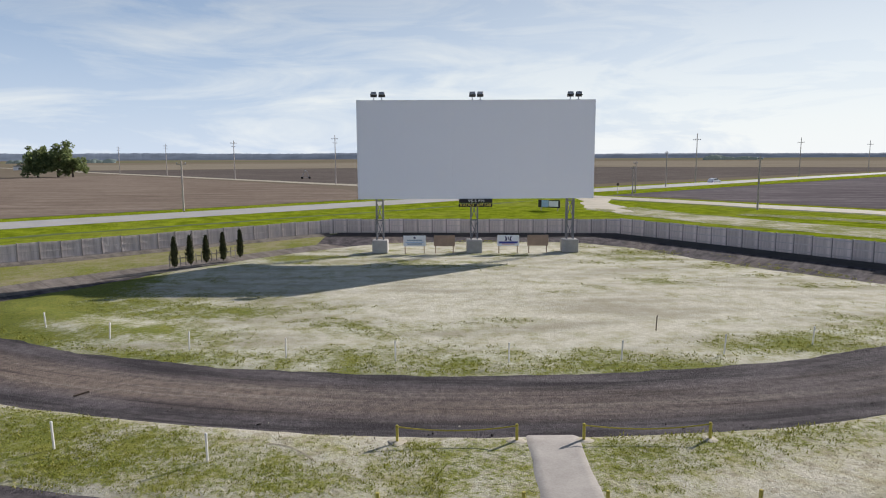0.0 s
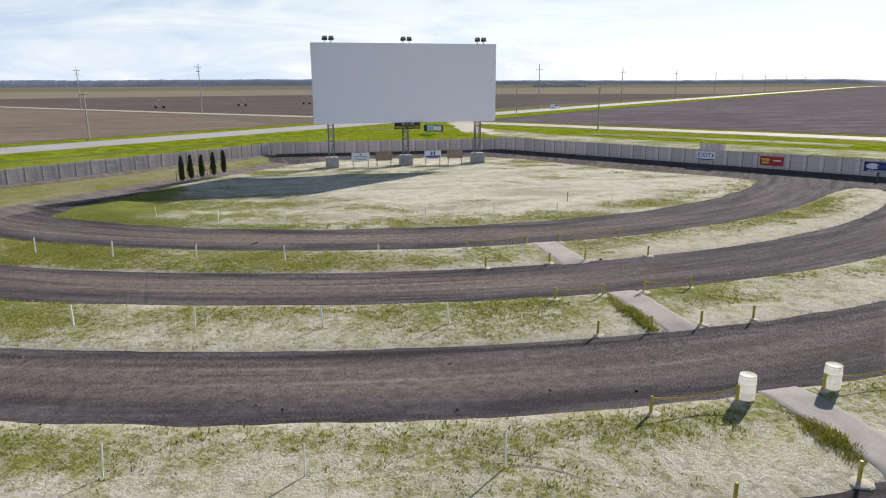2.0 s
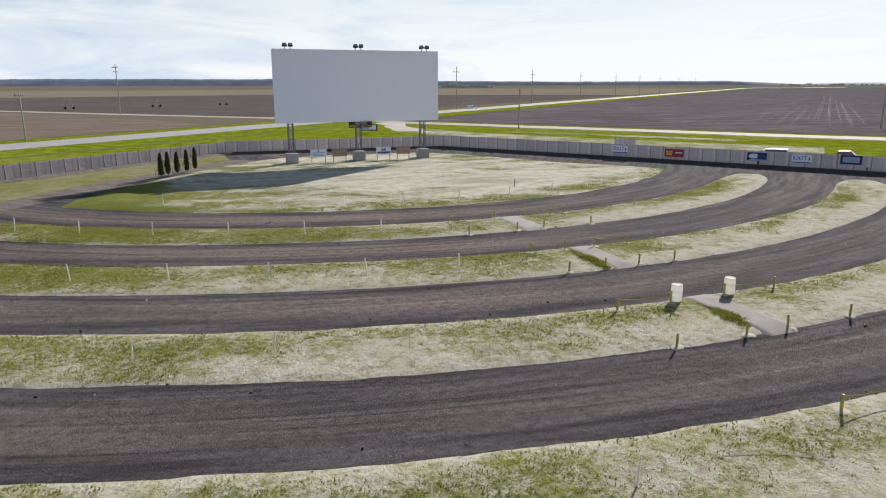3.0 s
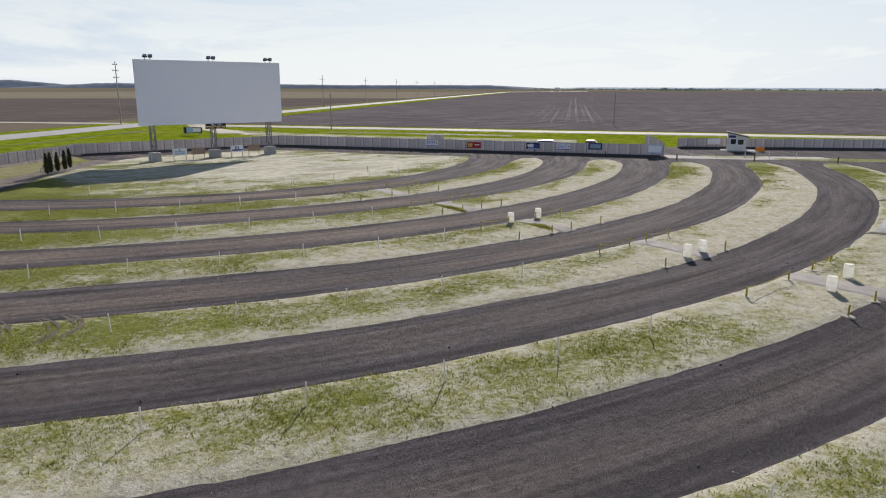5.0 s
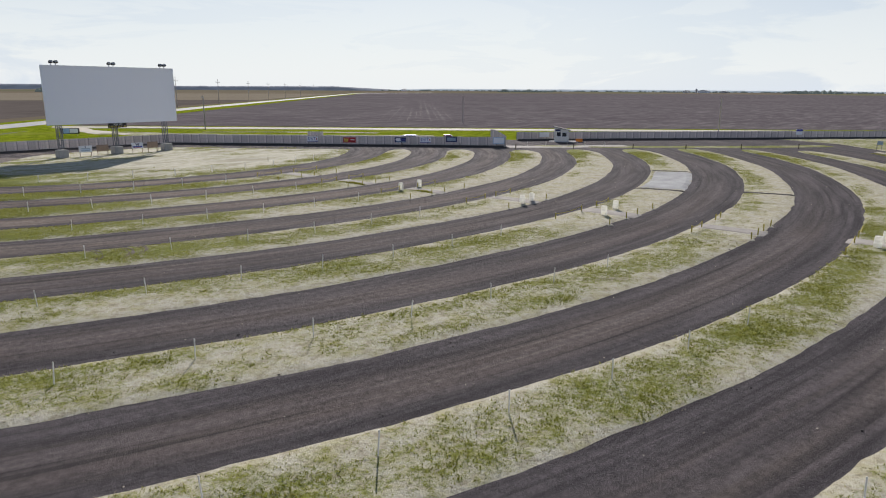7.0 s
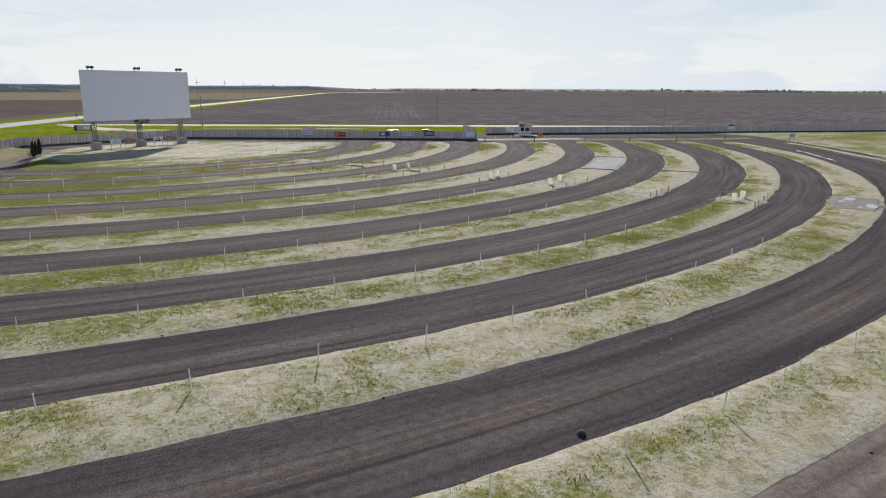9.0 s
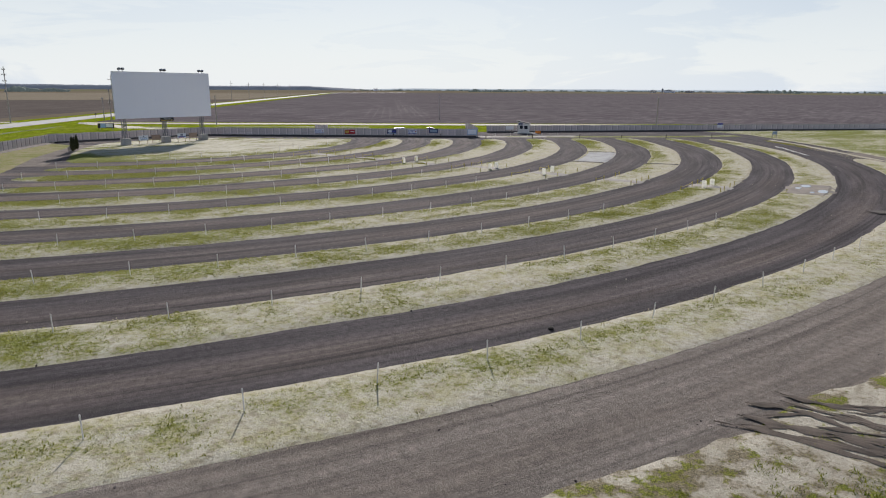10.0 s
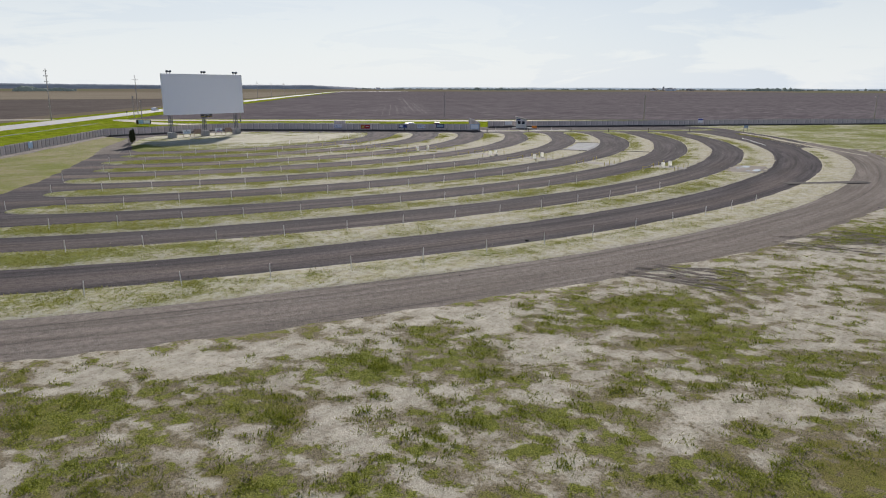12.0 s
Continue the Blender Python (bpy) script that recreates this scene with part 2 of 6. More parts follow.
def gravel(name, dark, light, brown, brownness=0.5, lanes=True):
    """Crushed gravel: wheel streaks along the curved rows, a dry brown middle and dark loose shoulders in each lane."""
    n = Nodes(name, 1.0, 0, 0.05)
    p = n.place()
    q = n.node("ShaderNodeVectorMath", {0: p})
    q.operation = "SUBTRACT"
    q.inputs[1].default_value = (3.2, 66, 0)
    s = n.node("ShaderNodeSeparateXYZ", {"Vector": q.outputs[0]})
    rad = n.math("SQRT", n.math("ADD", n.math("MULTIPLY", s.outputs[0], s.outputs[0]), n.math("MULTIPLY", s.outputs[1], s.outputs[1])))
    ang = n.math("ARCTAN2", s.outputs[0], n.math("MULTIPLY", s.outputs[1], -1.0))
    polar = n.node("ShaderNodeCombineXYZ", {"X": rad, "Y": n.math("MULTIPLY", ang, 5.0)}).outputs[0]
    streak = n.noise(polar, 1.5, 5, 0.62)
    wide = n.noise(polar, 0.42, 3, 0.5)
    blot, fine, grain = n.noise(p, 0.12, 4), n.noise(p, 3.0, 5, 0.7), n.noise(p, 17.0, 4, 0.8)
    wander = n.math("MULTIPLY", n.math("SUBTRACT", n.noise(n.scaled(polar, (0.05, 0.3, 1.0)), 1.0, 2, 0.5), 0.5), 1.6)
    across = n.math("FRACT", n.math("DIVIDE", n.math("SUBTRACT", n.math("ADD", rad, wander), 41.2), 9.08))
    middle = n.ramp(across, (0.06, 0.0), (0.17, 1.0), (0.32, 1.0), (0.43, 0.0)) if lanes else n.math("ADD", 0.6, 0.0)
    base = n.mix(n.ramp(streak, (0.4, 0.0), (0.62, 1.0)), dark, light)
    dry = n.math("MULTIPLY", middle, n.ramp(n.math("ADD", n.math("MULTIPLY", wide, 0.6), n.math("MULTIPLY", blot, 0.4)), (0.36, 0.15), (0.6, 1.0)))
    if lanes:
        dry = n.math("MULTIPLY", dry, n.ramp(n.math("ADD", ang, 0.5), (0.4, 1.0), (0.72, 0.3)))
        dry = n.math("MULTIPLY", dry, n.ramp(n.math("DIVIDE", rad, 120.0), (0.57, 1.0), (0.68, 0.4), (0.85, 0.35), (0.93, 0.45)))
        base = n.mix(n.ramp(n.math("DIVIDE", rad, 120.0), (0.58, 0.0), (0.7, 0.3)), base, dark)
    base = n.mix(n.math("MULTIPLY", dry, brownness), base, brown)
    line = n.noise(n.scaled(polar, (2.6, 0.55, 1.0)), 1.0, 2, 0.5)
    base = n.mix(n.math("MULTIPLY", n.ramp(line, (0.54, 0.0), (0.64, 0.75)), dry), base, (0.3, 0.258, 0.222))
    base = n.mix(n.ramp(line, (0.3, 0.65), (0.42, 0.0)), base, tuple(v * 0.65 for v in dark))
    base = n.mix(n.ramp(fine, (0.35, 0.5), (0.6, 0.0)), base, tuple(v * 0.6 for v in dark))
    base = n.mix(n.ramp(grain, (0.6, 0.0), (0.76, 0.55)), base, (0.3, 0.28, 0.265))
    base = n.mix(n.ramp(grain, (0.27, 0.55), (0.42, 0.0)), base, tuple(v * 0.4 for v in dark))
    n.colour(base)
    n.bump(n.math("ADD", n.math("MULTIPLY", fine, 0.7), grain), 0.9, 0.06)
    return n.m


def farmland(name, c1, c2, c3, along=0.0, rows=0.9):
    """Ploughed soil: rows, damp and dry patches."""
    n = Nodes(name, 1.0, 0, 0.0)
    p = n.place()
    r = n.node("ShaderNodeMapping", {"Vector": p}, Rotation=(0, 0, along), Scale=(0.02, rows, 1.0)).outputs["Vector"]
    furrow, patch, fine = n.noise(r, 1.0, 3), n.noise(p, 0.012, 5, 0.6), n.noise(p, 0.6, 4)
    clod = n.noise(n.node("ShaderNodeMapping", {"Vector": p}, Rotation=(0, 0, along), Scale=(0.06, 0.25, 1.0)).outputs["Vector"], 1.0, 5, 0.7)
    base = n.mix(n.ramp(patch, (0.35, 0.0), (0.65, 1.0)), c1, c2)
    base = n.mix(n.ramp(furrow, (0.42, 0.0), (0.7, 0.55)), base, c3)
    base = n.mix(n.ramp(clod, (0.5, 0.0), (0.68, 0.8)), base, tuple(v * 1.15 for v in c3))
    base = n.mix(n.ramp(clod, (0.34, 0.5), (0.48, 0.0)), base, tuple(v * 0.75 for v in c1))
    base = n.mix(n.ramp(fine, (0.3, 0.35), (0.55, 0.0)), base, tuple(v * 0.55 for v in c1))
    n.colour(base).bump(n.math("ADD", furrow, fine), 0.5, 0.2)
    return n.m


def countryside(name):
    """Distant farmland in large parcels."""
    n = Nodes(name, 1.0, 0, 0.0)
    p = n.place()
    r = n.node("ShaderNodeMapping", {"Vector": p}, Rotation=(0, 0, radians(-40.5)), Scale=(0.0012, 0.0032, 1.0)).outputs["Vector"]
    cell = n.node("ShaderNodeTexVoronoi", {"Vector": r}, Scale=1.0)
    cell.distance = "CHEBYCHEV"
    k = n.node("ShaderNodeSeparateColor", {"Color": cell.outputs["Color"]}).outputs[0]
    base = n.ramp(k, (0.0, (0.15, 0.125, 0.105)), (0.22, (0.21, 0.18, 0.135)), (0.45, (0.175, 0.148, 0.12)), (0.6, (0.23, 0.2, 0.145)), (0.78, (0.15, 0.165, 0.085)), (1.0, (0.2, 0.165, 0.13)))
    base = n.mix(n.ramp(n.noise(p, 0.01, 5), (0.35, 0.4), (0.65, 0.0)), base, (0.12, 0.1, 0.06))
    n.colour(base)
    return n.m


def lawn(name):
    n = Nodes(name, 1.0, 0, 0.0)
    p = n.place()
    big, mid, fine = n.noise(p, 0.05, 4), n.noise(p, 0.5, 5, 0.65), n.noise(p, 9.0, 4, 0.7)
    base = n.mix(n.ramp(mid, (0.4, 0.0), (0.62, 1.0)), (0.135, 0.175, 0.012), (0.255, 0.31, 0.022))
    base = n.mix(n.ramp(big, (0.5, 0.0), (0.66, 0.45)), base, (0.28, 0.28, 0.07))
    base = n.mix(n.ramp(fine, (0.3, 0.6), (0.55, 0.0)), base, (0.07, 0.095, 0.01))
    n.colour(base).bump(n.math("ADD", mid, fine), 0.6, 0.15)
    return n.m


M_LOT = gravel("dark_gravel", (0.06, 0.054, 0.058), (0.145, 0.13, 0.134), (0.235, 0.188, 0.155), 0.92)
M_SPILL = worn("loose_dark_gravel", (0.07, 0.061, 0.062), 0.6, 1.2, 0.95, bump=0.6)
M_DIRT = gravel("brown_dirt", (0.155, 0.136, 0.12), (0.275, 0.245, 0.218), (0.24, 0.204, 0.174), 0.6, False)
M_BERM = soil_grass("pale_soil_with_grass")
M_INFIELD = soil_grass("bare_infield_soil", (0.45, 0.432, 0.345), (0.64, 0.62, 0.52), (0.4, 0.375, 0.26), spots=0.12, streak=0.6, crisp=0.5)
M_ROUGH = trampled("trampled_soil_with_grass")
M_VERGE = soil_grass("dry_verge_grass", (0.24, 0.21, 0.13), (0.33, 0.3, 0.18), (0.24, 0.215, 0.09), (0.09, 0.115, 0.015), (0.2, 0.23, 0.035))
M_LAND = countryside("far_farmland")
M_FIELD_R = farmland("damp_ploughed_soil", (0.115, 0.101, 0.107), (0.152, 0.136, 0.141), (0.2, 0.179, 0.181), radians(-41))
M_FIELD_L = farmland("brown_ploughed_soil", (0.17, 0.134, 0.108), (0.225, 0.182, 0.148), (0.25, 0.208, 0.172), radians(-40))
M_FIELD_B = farmland("dark_ploughed_soil", (0.105, 0.09, 0.083), (0.14, 0.122, 0.11), (0.165, 0.145, 0.13), radians(-40))
M_FIELD_T = farmland("tan_stubble", (0.235, 0.205, 0.155), (0.285, 0.25, 0.19), (0.2, 0.175, 0.138), radians(-40))
M_LAWN = lawn("green_grass")
# Dark green that stands for grass on the shaded side of banks.
M_BANKSHADE = worn("bank_shade_grass", (0.075, 0.1, 0.018), 0.5, 0.5, 0.95)
M_HIGHWAY = worn("pale_asphalt", (0.36, 0.35, 0.33), 0.15, 0.3, 0.85)
M_LANE = worn("pale_gravel_lane", (0.42, 0.38, 0.3), 0.2, 0.4, 0.9)
M_CONCRETE = worn("concrete", (0.36, 0.35, 0.33), 0.2, 1.5, 0.85)
M_PATH = worn("path_concrete", (0.36, 0.335, 0.305), 0.22, 1.2, 0.95, 0, 0.08)
M_SLAB = worn("light_slab", (0.34, 0.345, 0.345), 0.35, 0.5, 0.95, 0, 0.05)
M_PALESOIL = worn("pale_dusty_soil", (0.36, 0.335, 0.3), 0.25, 0.6, 0.95)
M_PUDDLE = worn("puddle_water", (0.3, 0.31, 0.32), 0.2, 1.0, 0.06, 0, 0.6, 0)
M_WETSOIL = worn("wet_pale_soil", (0.22, 0.195, 0.17), 0.4, 0.7, 0.9, 0, 0.1)
M_SCREEN = worn("white_screen_paint", (0.84, 0.845, 0.9), 0.01, 0.25, 0.6, bump=0)
M_STEEL = worn("galvanised_steel", (0.42, 0.43, 0.45), 0.2, 3, 0.45, 0.8, 0.5)
M_TRUSS = worn("weathered_dark_steel", (0.2, 0.2, 0.215), 0.3, 3, 0.6, 0.3, 0.4)
M_FRAME = worn("painted_frame", (0.3, 0.3, 0.31), 0.2, 2, 0.6)
M_BLACK = worn("black_paint", (0.02, 0.02, 0.022), 0.3, 3, 0.5)
M_LENS = worn("lamp_glass", (0.3, 0.31, 0.33), 0.1, 4, 0.15, 0, 0.6, 0)
M_FENCE = boards("weathered_boards", (0.62, 0.545, 0.505))
M_FENCE_W = boards("bleached_pinkish_boards", (0.56, 0.5, 0.48))
M_FENCE_POST = worn("grey_fence_post", (0.27, 0.245, 0.23), 0.25, 3, 0.9)
M_RAIL = worn("bleached_rail", (0.52, 0.48, 0.45), 0.2, 3, 0.9)
M_WHITE = worn("white_board", (0.78, 0.79, 0.8), 0.06, 2, 0.55)
M_PLY = worn("bare_plywood", (0.33, 0.235, 0.17), 0.2, 2, 0.8)
M_BLUE = worn("blue_sign_paint", (0.05, 0.06, 0.3), 0.15, 4, 0.5)
M_SKYBLUE = worn("light_blue_sign_paint", (0.35, 0.5, 0.68), 0.12, 4, 0.5)
M_GREYBLUE = worn("grey_lettering", (0.28, 0.36, 0.44), 0.15, 4, 0.6)
M_NAVY = worn("navy_sign_paint", (0.03, 0.035, 0.11), 0.2, 4, 0.5)
M_RED = worn("red_sign_paint", (0.4, 0.035, 0.035), 0.15, 4, 0.5)
M_YELLOW = worn("yellow_paint", (0.46, 0.38, 0.07), 0.18, 5, 0.55)
M_LETTER_Y = worn("yellow_lettering", (0.65, 0.5, 0.08), 0.1, 5, 0.5)
M_LETTER_W = worn("white_lettering", (0.75, 0.75, 0.75), 0.08, 5, 0.5)
M_ROPE = worn("yellow_rope", (0.55, 0.45, 0.09), 0.2, 10, 0.8)
M_ORANGE = worn("orange_plastic", (0.75, 0.24, 0.03), 0.1, 5, 0.5)
M_ROOF = worn("dark_roofing", (0.05, 0.05, 0.055), 0.25, 3, 0.8)
M_SIDING = worn("cream_siding", (0.68, 0.66, 0.6), 0.06, 2, 0.65)
M_PANE = worn("dark_window_glass", (0.025, 0.03, 0.04), 0.2, 2, 0.08, 0, 0.7, 0)
M_POLE = worn("grey_utility_pole", (0.36, 0.325, 0.3), 0.3, 3, 0.9)
M_CERAMIC = worn("grey_insulator", (0.35, 0.36, 0.38), 0.15, 5, 0.3)
M_CAR = worn("white_car_paint", (0.75, 0.76, 0.78), 0.04, 2, 0.25, 0, 0.6, 0)
M_MAROON = worn("dark_red_car_paint", (0.13, 0.022, 0.028), 0.06, 2, 0.25, 0, 0.6, 0)
M_TYRE = worn("tyre_rubber", (0.02, 0.02, 0.02), 0.3, 5, 0.9)
M_RIM = worn("wheel_alloy", (0.4, 0.41, 0.43), 0.1, 5, 0.35, 0.8, 0.5)
M_BARK = worn("bark", (0.11, 0.085, 0.065), 0.35, 3, 0.95)
M_RUBBLE = worn("rubble", (0.16, 0.14, 0.12), 0.6, 1.6, 0.95, bump=0.6)
M_RUT = worn("rut_soil", (0.1, 0.08, 0.064), 0.5, 1.5, 0.95)
M_FAINT = worn("faint_rut_soil", (0.33, 0.29, 0.22), 0.4, 1.5, 0.95)
# Channel mud; along the fences the same tone doubles as painted shade.
M_DARKSOIL = worn("damp_soil_and_fence_shade", (0.055, 0.047, 0.042), 0.3, 1.5, 0.9)
M_TRACK = worn("dry_wheel_track", (0.18, 0.16, 0.152), 0.2, 0.4, 0.95)
M_HOSE = worn("white_hose", (0.7, 0.7, 0.68), 0.08, 3, 0.5)


def leaves(name, c1, c2, c3, through=0.0):
    n = Nodes(name, 0.7, 0, 0.25)
    i = n.node("ShaderNodeNewGeometry").outputs["Random Per Island"]
    c = n.ramp(i, (0.0, c1), (0.5, c2), (1.0, c3))
    n.colour(c)
    if through:
        t = n.node("ShaderNodeBsdfTranslucent", {"Color": c})
        k = n.node("ShaderNodeMixShader", {1: n.b.outputs[0], 2: t.outputs[0]}, Fac=through)
        n.t.links.new(k.outputs[0], n.t.nodes["Material Output"].inputs["Surface"])
    return n.m


M_LEAF = leaves("tree_leaves", (0.11, 0.145, 0.06), (0.18, 0.225, 0.09), (0.27, 0.31, 0.13), 0.5)
M_CEDAR = leaves("arborvitae_foliage", (0.025, 0.032, 0.014), (0.045, 0.052, 0.02), (0.075, 0.075, 0.03))
M_PVC = leaves("white_plastic_pole", (0.68, 0.67, 0.65), (0.72, 0.71, 0.69), (0.76, 0.75, 0.73), 0.3)
M_DRUM = leaves("white_plastic_drum", (0.9, 0.89, 0.84), (0.92, 0.91, 0.86), (0.93, 0.92, 0.88), 0.65)
M_CLUMP = leaves("clump_blades", (0.1, 0.13, 0.011), (0.2, 0.23, 0.024), (0.31, 0.32, 0.05), 0.45)
M_BLADE = leaves("grass_blades", (0.14, 0.155, 0.018), (0.23, 0.24, 0.03), (0.36, 0.34, 0.09), 0.45)
M_STRAW = leaves("dry_grass_blades", (0.32, 0.28, 0.16), (0.44, 0.4, 0.26), (0.55, 0.5, 0.36), 0.45)


# Distance haze is put into the base colour and an added emission.
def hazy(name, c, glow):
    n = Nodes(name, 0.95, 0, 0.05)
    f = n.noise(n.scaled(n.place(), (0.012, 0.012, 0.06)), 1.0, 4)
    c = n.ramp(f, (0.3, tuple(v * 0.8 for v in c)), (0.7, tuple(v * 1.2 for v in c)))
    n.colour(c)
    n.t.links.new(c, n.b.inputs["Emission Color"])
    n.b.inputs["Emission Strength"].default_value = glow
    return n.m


# Blue-grey tones and glow paint haze over far woods and hills.
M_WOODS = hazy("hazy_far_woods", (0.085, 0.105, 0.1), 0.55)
M_RIDGE = hazy("haze_blue_ridge", (0.085, 0.1, 0.128), 0.65)
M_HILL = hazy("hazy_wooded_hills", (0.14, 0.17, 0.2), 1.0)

# ---- helpers for shapes ----


def grain(x, y, size, seed=0):
    """Smooth value noise between 0 and 1 with features of the given size."""
    x, y = np.asarray(x, float) / size + 37.3 * seed, np.asarray(y, float) / size - 11.7 * seed
    i, j = np.floor(x), np.floor(y)
    u, v = x - i, y - j
    u, v = u * u * (3 - 2 * u), v * v * (3 - 2 * v)

    def h(a, b):
        s = np.sin(a * 127.1 + b * 311.7 + seed * 74.7) * 43758.5453
        return s - np.floor(s)
    return (h(i, j) * (1 - u) + h(i + 1, j) * u) * (1 - v) + (h(i, j + 1) * (1 - u) + h(i + 1, j + 1) * u) * v


def layered(x, y, size, seed=0):
    return 0.5 * grain(x, y, size, seed) + 0.3 * grain(x, y, size / 2.3, seed + 1) + 0.2 * grain(x, y, size / 5.1, seed + 2)


def raw(name, verts, faces, mat, parent=None, smooth=False, growth=None):
    me = bpy.data.meshes.new(name)
    me.from_pydata([tuple(map(float, v)) for v in verts], [], [tuple(map(int, f)) for f in faces])
    me.materials.append(mat)
    if growth is not None:
        a = me.attributes.new("growth", "FLOAT", "POINT")
        a.data.foreach_set("value", np.asarray(growth, np.float32))
    if smooth:
        me.polygons.foreach_set("use_smooth", [True] * len(me.polygons))
    ob = new(name, me)
    ob.parent = parent
    return ob


def part(name, bm, mat, parent=None, label="", smooth=False):
    """Links a bmesh as one mesh object under a thing or a part."""
    me = bpy.data.meshes.new(name)
    bm.to_mesh(me)
    bm.free()
    me.materials.append(mat)
    if smooth:
        me.polygons.foreach_set("use_smooth", [True] * len(me.polygons))
    ob = new(name, me)
    ob.parent = parent
    return tagged(ob, label)


def thing(name, label, category, m=None, group="", kind=""):
    ob = new(name)
    ob.empty_display_size = 0.3
    if m is not None:
        ob.matrix_world = m
    return tagged(ob, label, category, group, kind)


def box(bm, cx, cy, cz, sx, sy, sz, bevel=0.0, m=None):
    r = bmesh.ops.create_cube(bm, size=1.0)
    bmesh.ops.scale(bm, vec=(sx, sy, sz), verts=r["verts"])
    bmesh.ops.translate(bm, vec=(cx, cy, cz), verts=r["verts"])
    vs = r["verts"]
    if bevel:
        es = list({e for v in vs for e in v.link_edges})
        k = bmesh.ops.bevel(bm, geom=es, offset=bevel, segments=1, affect="EDGES")
        vs = list({v for f in k["faces"] for v in f.verts} | {v for v in vs if v.is_valid})
    if m is not None:
        bmesh.ops.transform(bm, matrix=m, verts=vs)
    return bm


def B(*a, **k):
    return box(bmesh.new(), *a, **k)


def rod(bm, a, b, r1, r2=None, n=8, caps=True):
    """A tapered rod from a to b."""
    a, b = Vector(a), Vector(b)
    r2 = r1 if r2 is None else r2
    d = b - a
    m = Matrix.Translation((a + b) / 2) @ d.to_track_quat("Z", "Y").to_matrix().to_4x4()
    bmesh.ops.create_cone(bm, cap_ends=caps, segments=n, radius1=r1, radius2=r2, depth=d.length, matrix=m)
    return bm


def R(*a, **k):
    return rod(bmesh.new(), *a, **k)


def lathe(profile, n=20):
    """A turned body from (radius, height) pairs."""
    bm = bmesh.new()
    rings = []
    for r, z in profile:
        rings.append([bm.verts.new((r * math.cos(2 * math.pi * k / n), r * math.sin(2 * math.pi * k / n), z)) for k in range(n)])
    for lo, hi in zip(rings, rings[1:]):
        for k in range(n):
            bm.faces.new((lo[k], lo[(k + 1) % n], hi[(k + 1) % n], hi[k]))
    bm.faces.new(rings[-1])
    bm.faces.new(rings[0][::-1])
    return bm


def prism(points, y0, y1):
    """A side outline in x and z, drawn out from y0 to y1."""
    bm = bmesh.new()
    a = [bm.verts.new((x, y0, z)) for x, z in points]
    b = [bm.verts.new((x, y1, z)) for x, z in points]
    bm.faces.new(a)
    bm.faces.new(b[::-1])
    for k in range(len(a)):
        j = (k + 1) % len(a)
        bm.faces.new((a[j], a[k], b[k], b[j]))
    bmesh.ops.recalc_face_normals(bm, faces=bm.faces)
    return bm


def lettering(text, height, mat, parent, m, width=None):
    """Raised letters that face the local -y side, centred; each is a part of its own."""
    cu = bpy.data.curves.new("letter", "FONT")
    cu.body, cu.size, cu.extrude = text, height, 0.006
    cu.align_x, cu.align_y = "CENTER", "CENTER"
    tmp = bpy.data.objects.new("letter", cu)
    me = bpy.data.meshes.new_from_object(tmp)
    bpy.data.objects.remove(tmp)
    xs = [v.co.x for v in me.vertices]
    k = width / (max(xs) - min(xs)) if width else 1.0
    me.transform(m @ Matrix.Rotation(radians(90), 4, "X") @ Matrix.Diagonal((k, 1, 1, 1)))
    bm = bmesh.new()
    bm.from_mesh(me)
    left = set(bm.faces)
    while left:
        queue = [left.pop()]
        island = []
        while queue:
            f = queue.pop()
            island.append(f)
            for v in f.verts:
                for g in v.link_faces:
                    if g in left:
                        left.remove(g)
                        queue.append(g)
        verts = list({v for f in island for v in f.verts})
        index = {v: n for n, v in enumerate(verts)}
        raw("letter", [v.co for v in verts], [[index[v] for v in f.verts] for f in island], mat, parent)
    bm.free()


def sheet(name, outline, z, mat, label, category, kind="structure"):
    """A flat sheet of ground with the given outline."""
    ob = raw(name, [(x, y, z) for x, y in outline], [tuple(range(len(outline)))], mat)
    return tagged(ob, label, category, kind=kind)


def ribbon(name, line, width, z, mat, label, category, wobble=0.3, step=4.0, crown=0.0):
    """A road along a line of points, with uneven edges."""
    pts = [Vector(p) for p in line]
    rows = []
    for a, b in zip(pts, pts[1:]):
        k = max(1, int((b - a).length / step))
        rows += [a.lerp(b, i / k) for i in range(k)]
    rows.append(pts[-1])
    verts, faces = [], []
    for i, p in enumerate(rows):
        d = (rows[min(i + 1, len(rows) - 1)] - rows[max(i - 1, 0)]).normalized()
        s = Vector((-d.y, d.x))
        for k in (-1, -0.5, 0, 0.5, 1):
            e = wobble * (float(grain(p.x, p.y, 5.0, 5 + k)) - 0.5) if abs(k) == 1 else 0
            q = p + s * (k * (width / 2 + e))
            verts.append((q.x, q.y, z + crown * (1 - abs(k))))
    for i in range(len(rows) - 1):
        for k in range(4):
            a = i * 5 + k
            faces.append((a, a + 1, a + 6, a + 5))
    return tagged(raw(name, verts, faces, mat, smooth=True), label, category, kind="structure")


# ---- the fan of rows: centre, and each edge's distance from it, from the screen outwards, as a + b t + c t^2 of the angle t ----
CX, CY = 3.2, 66.0
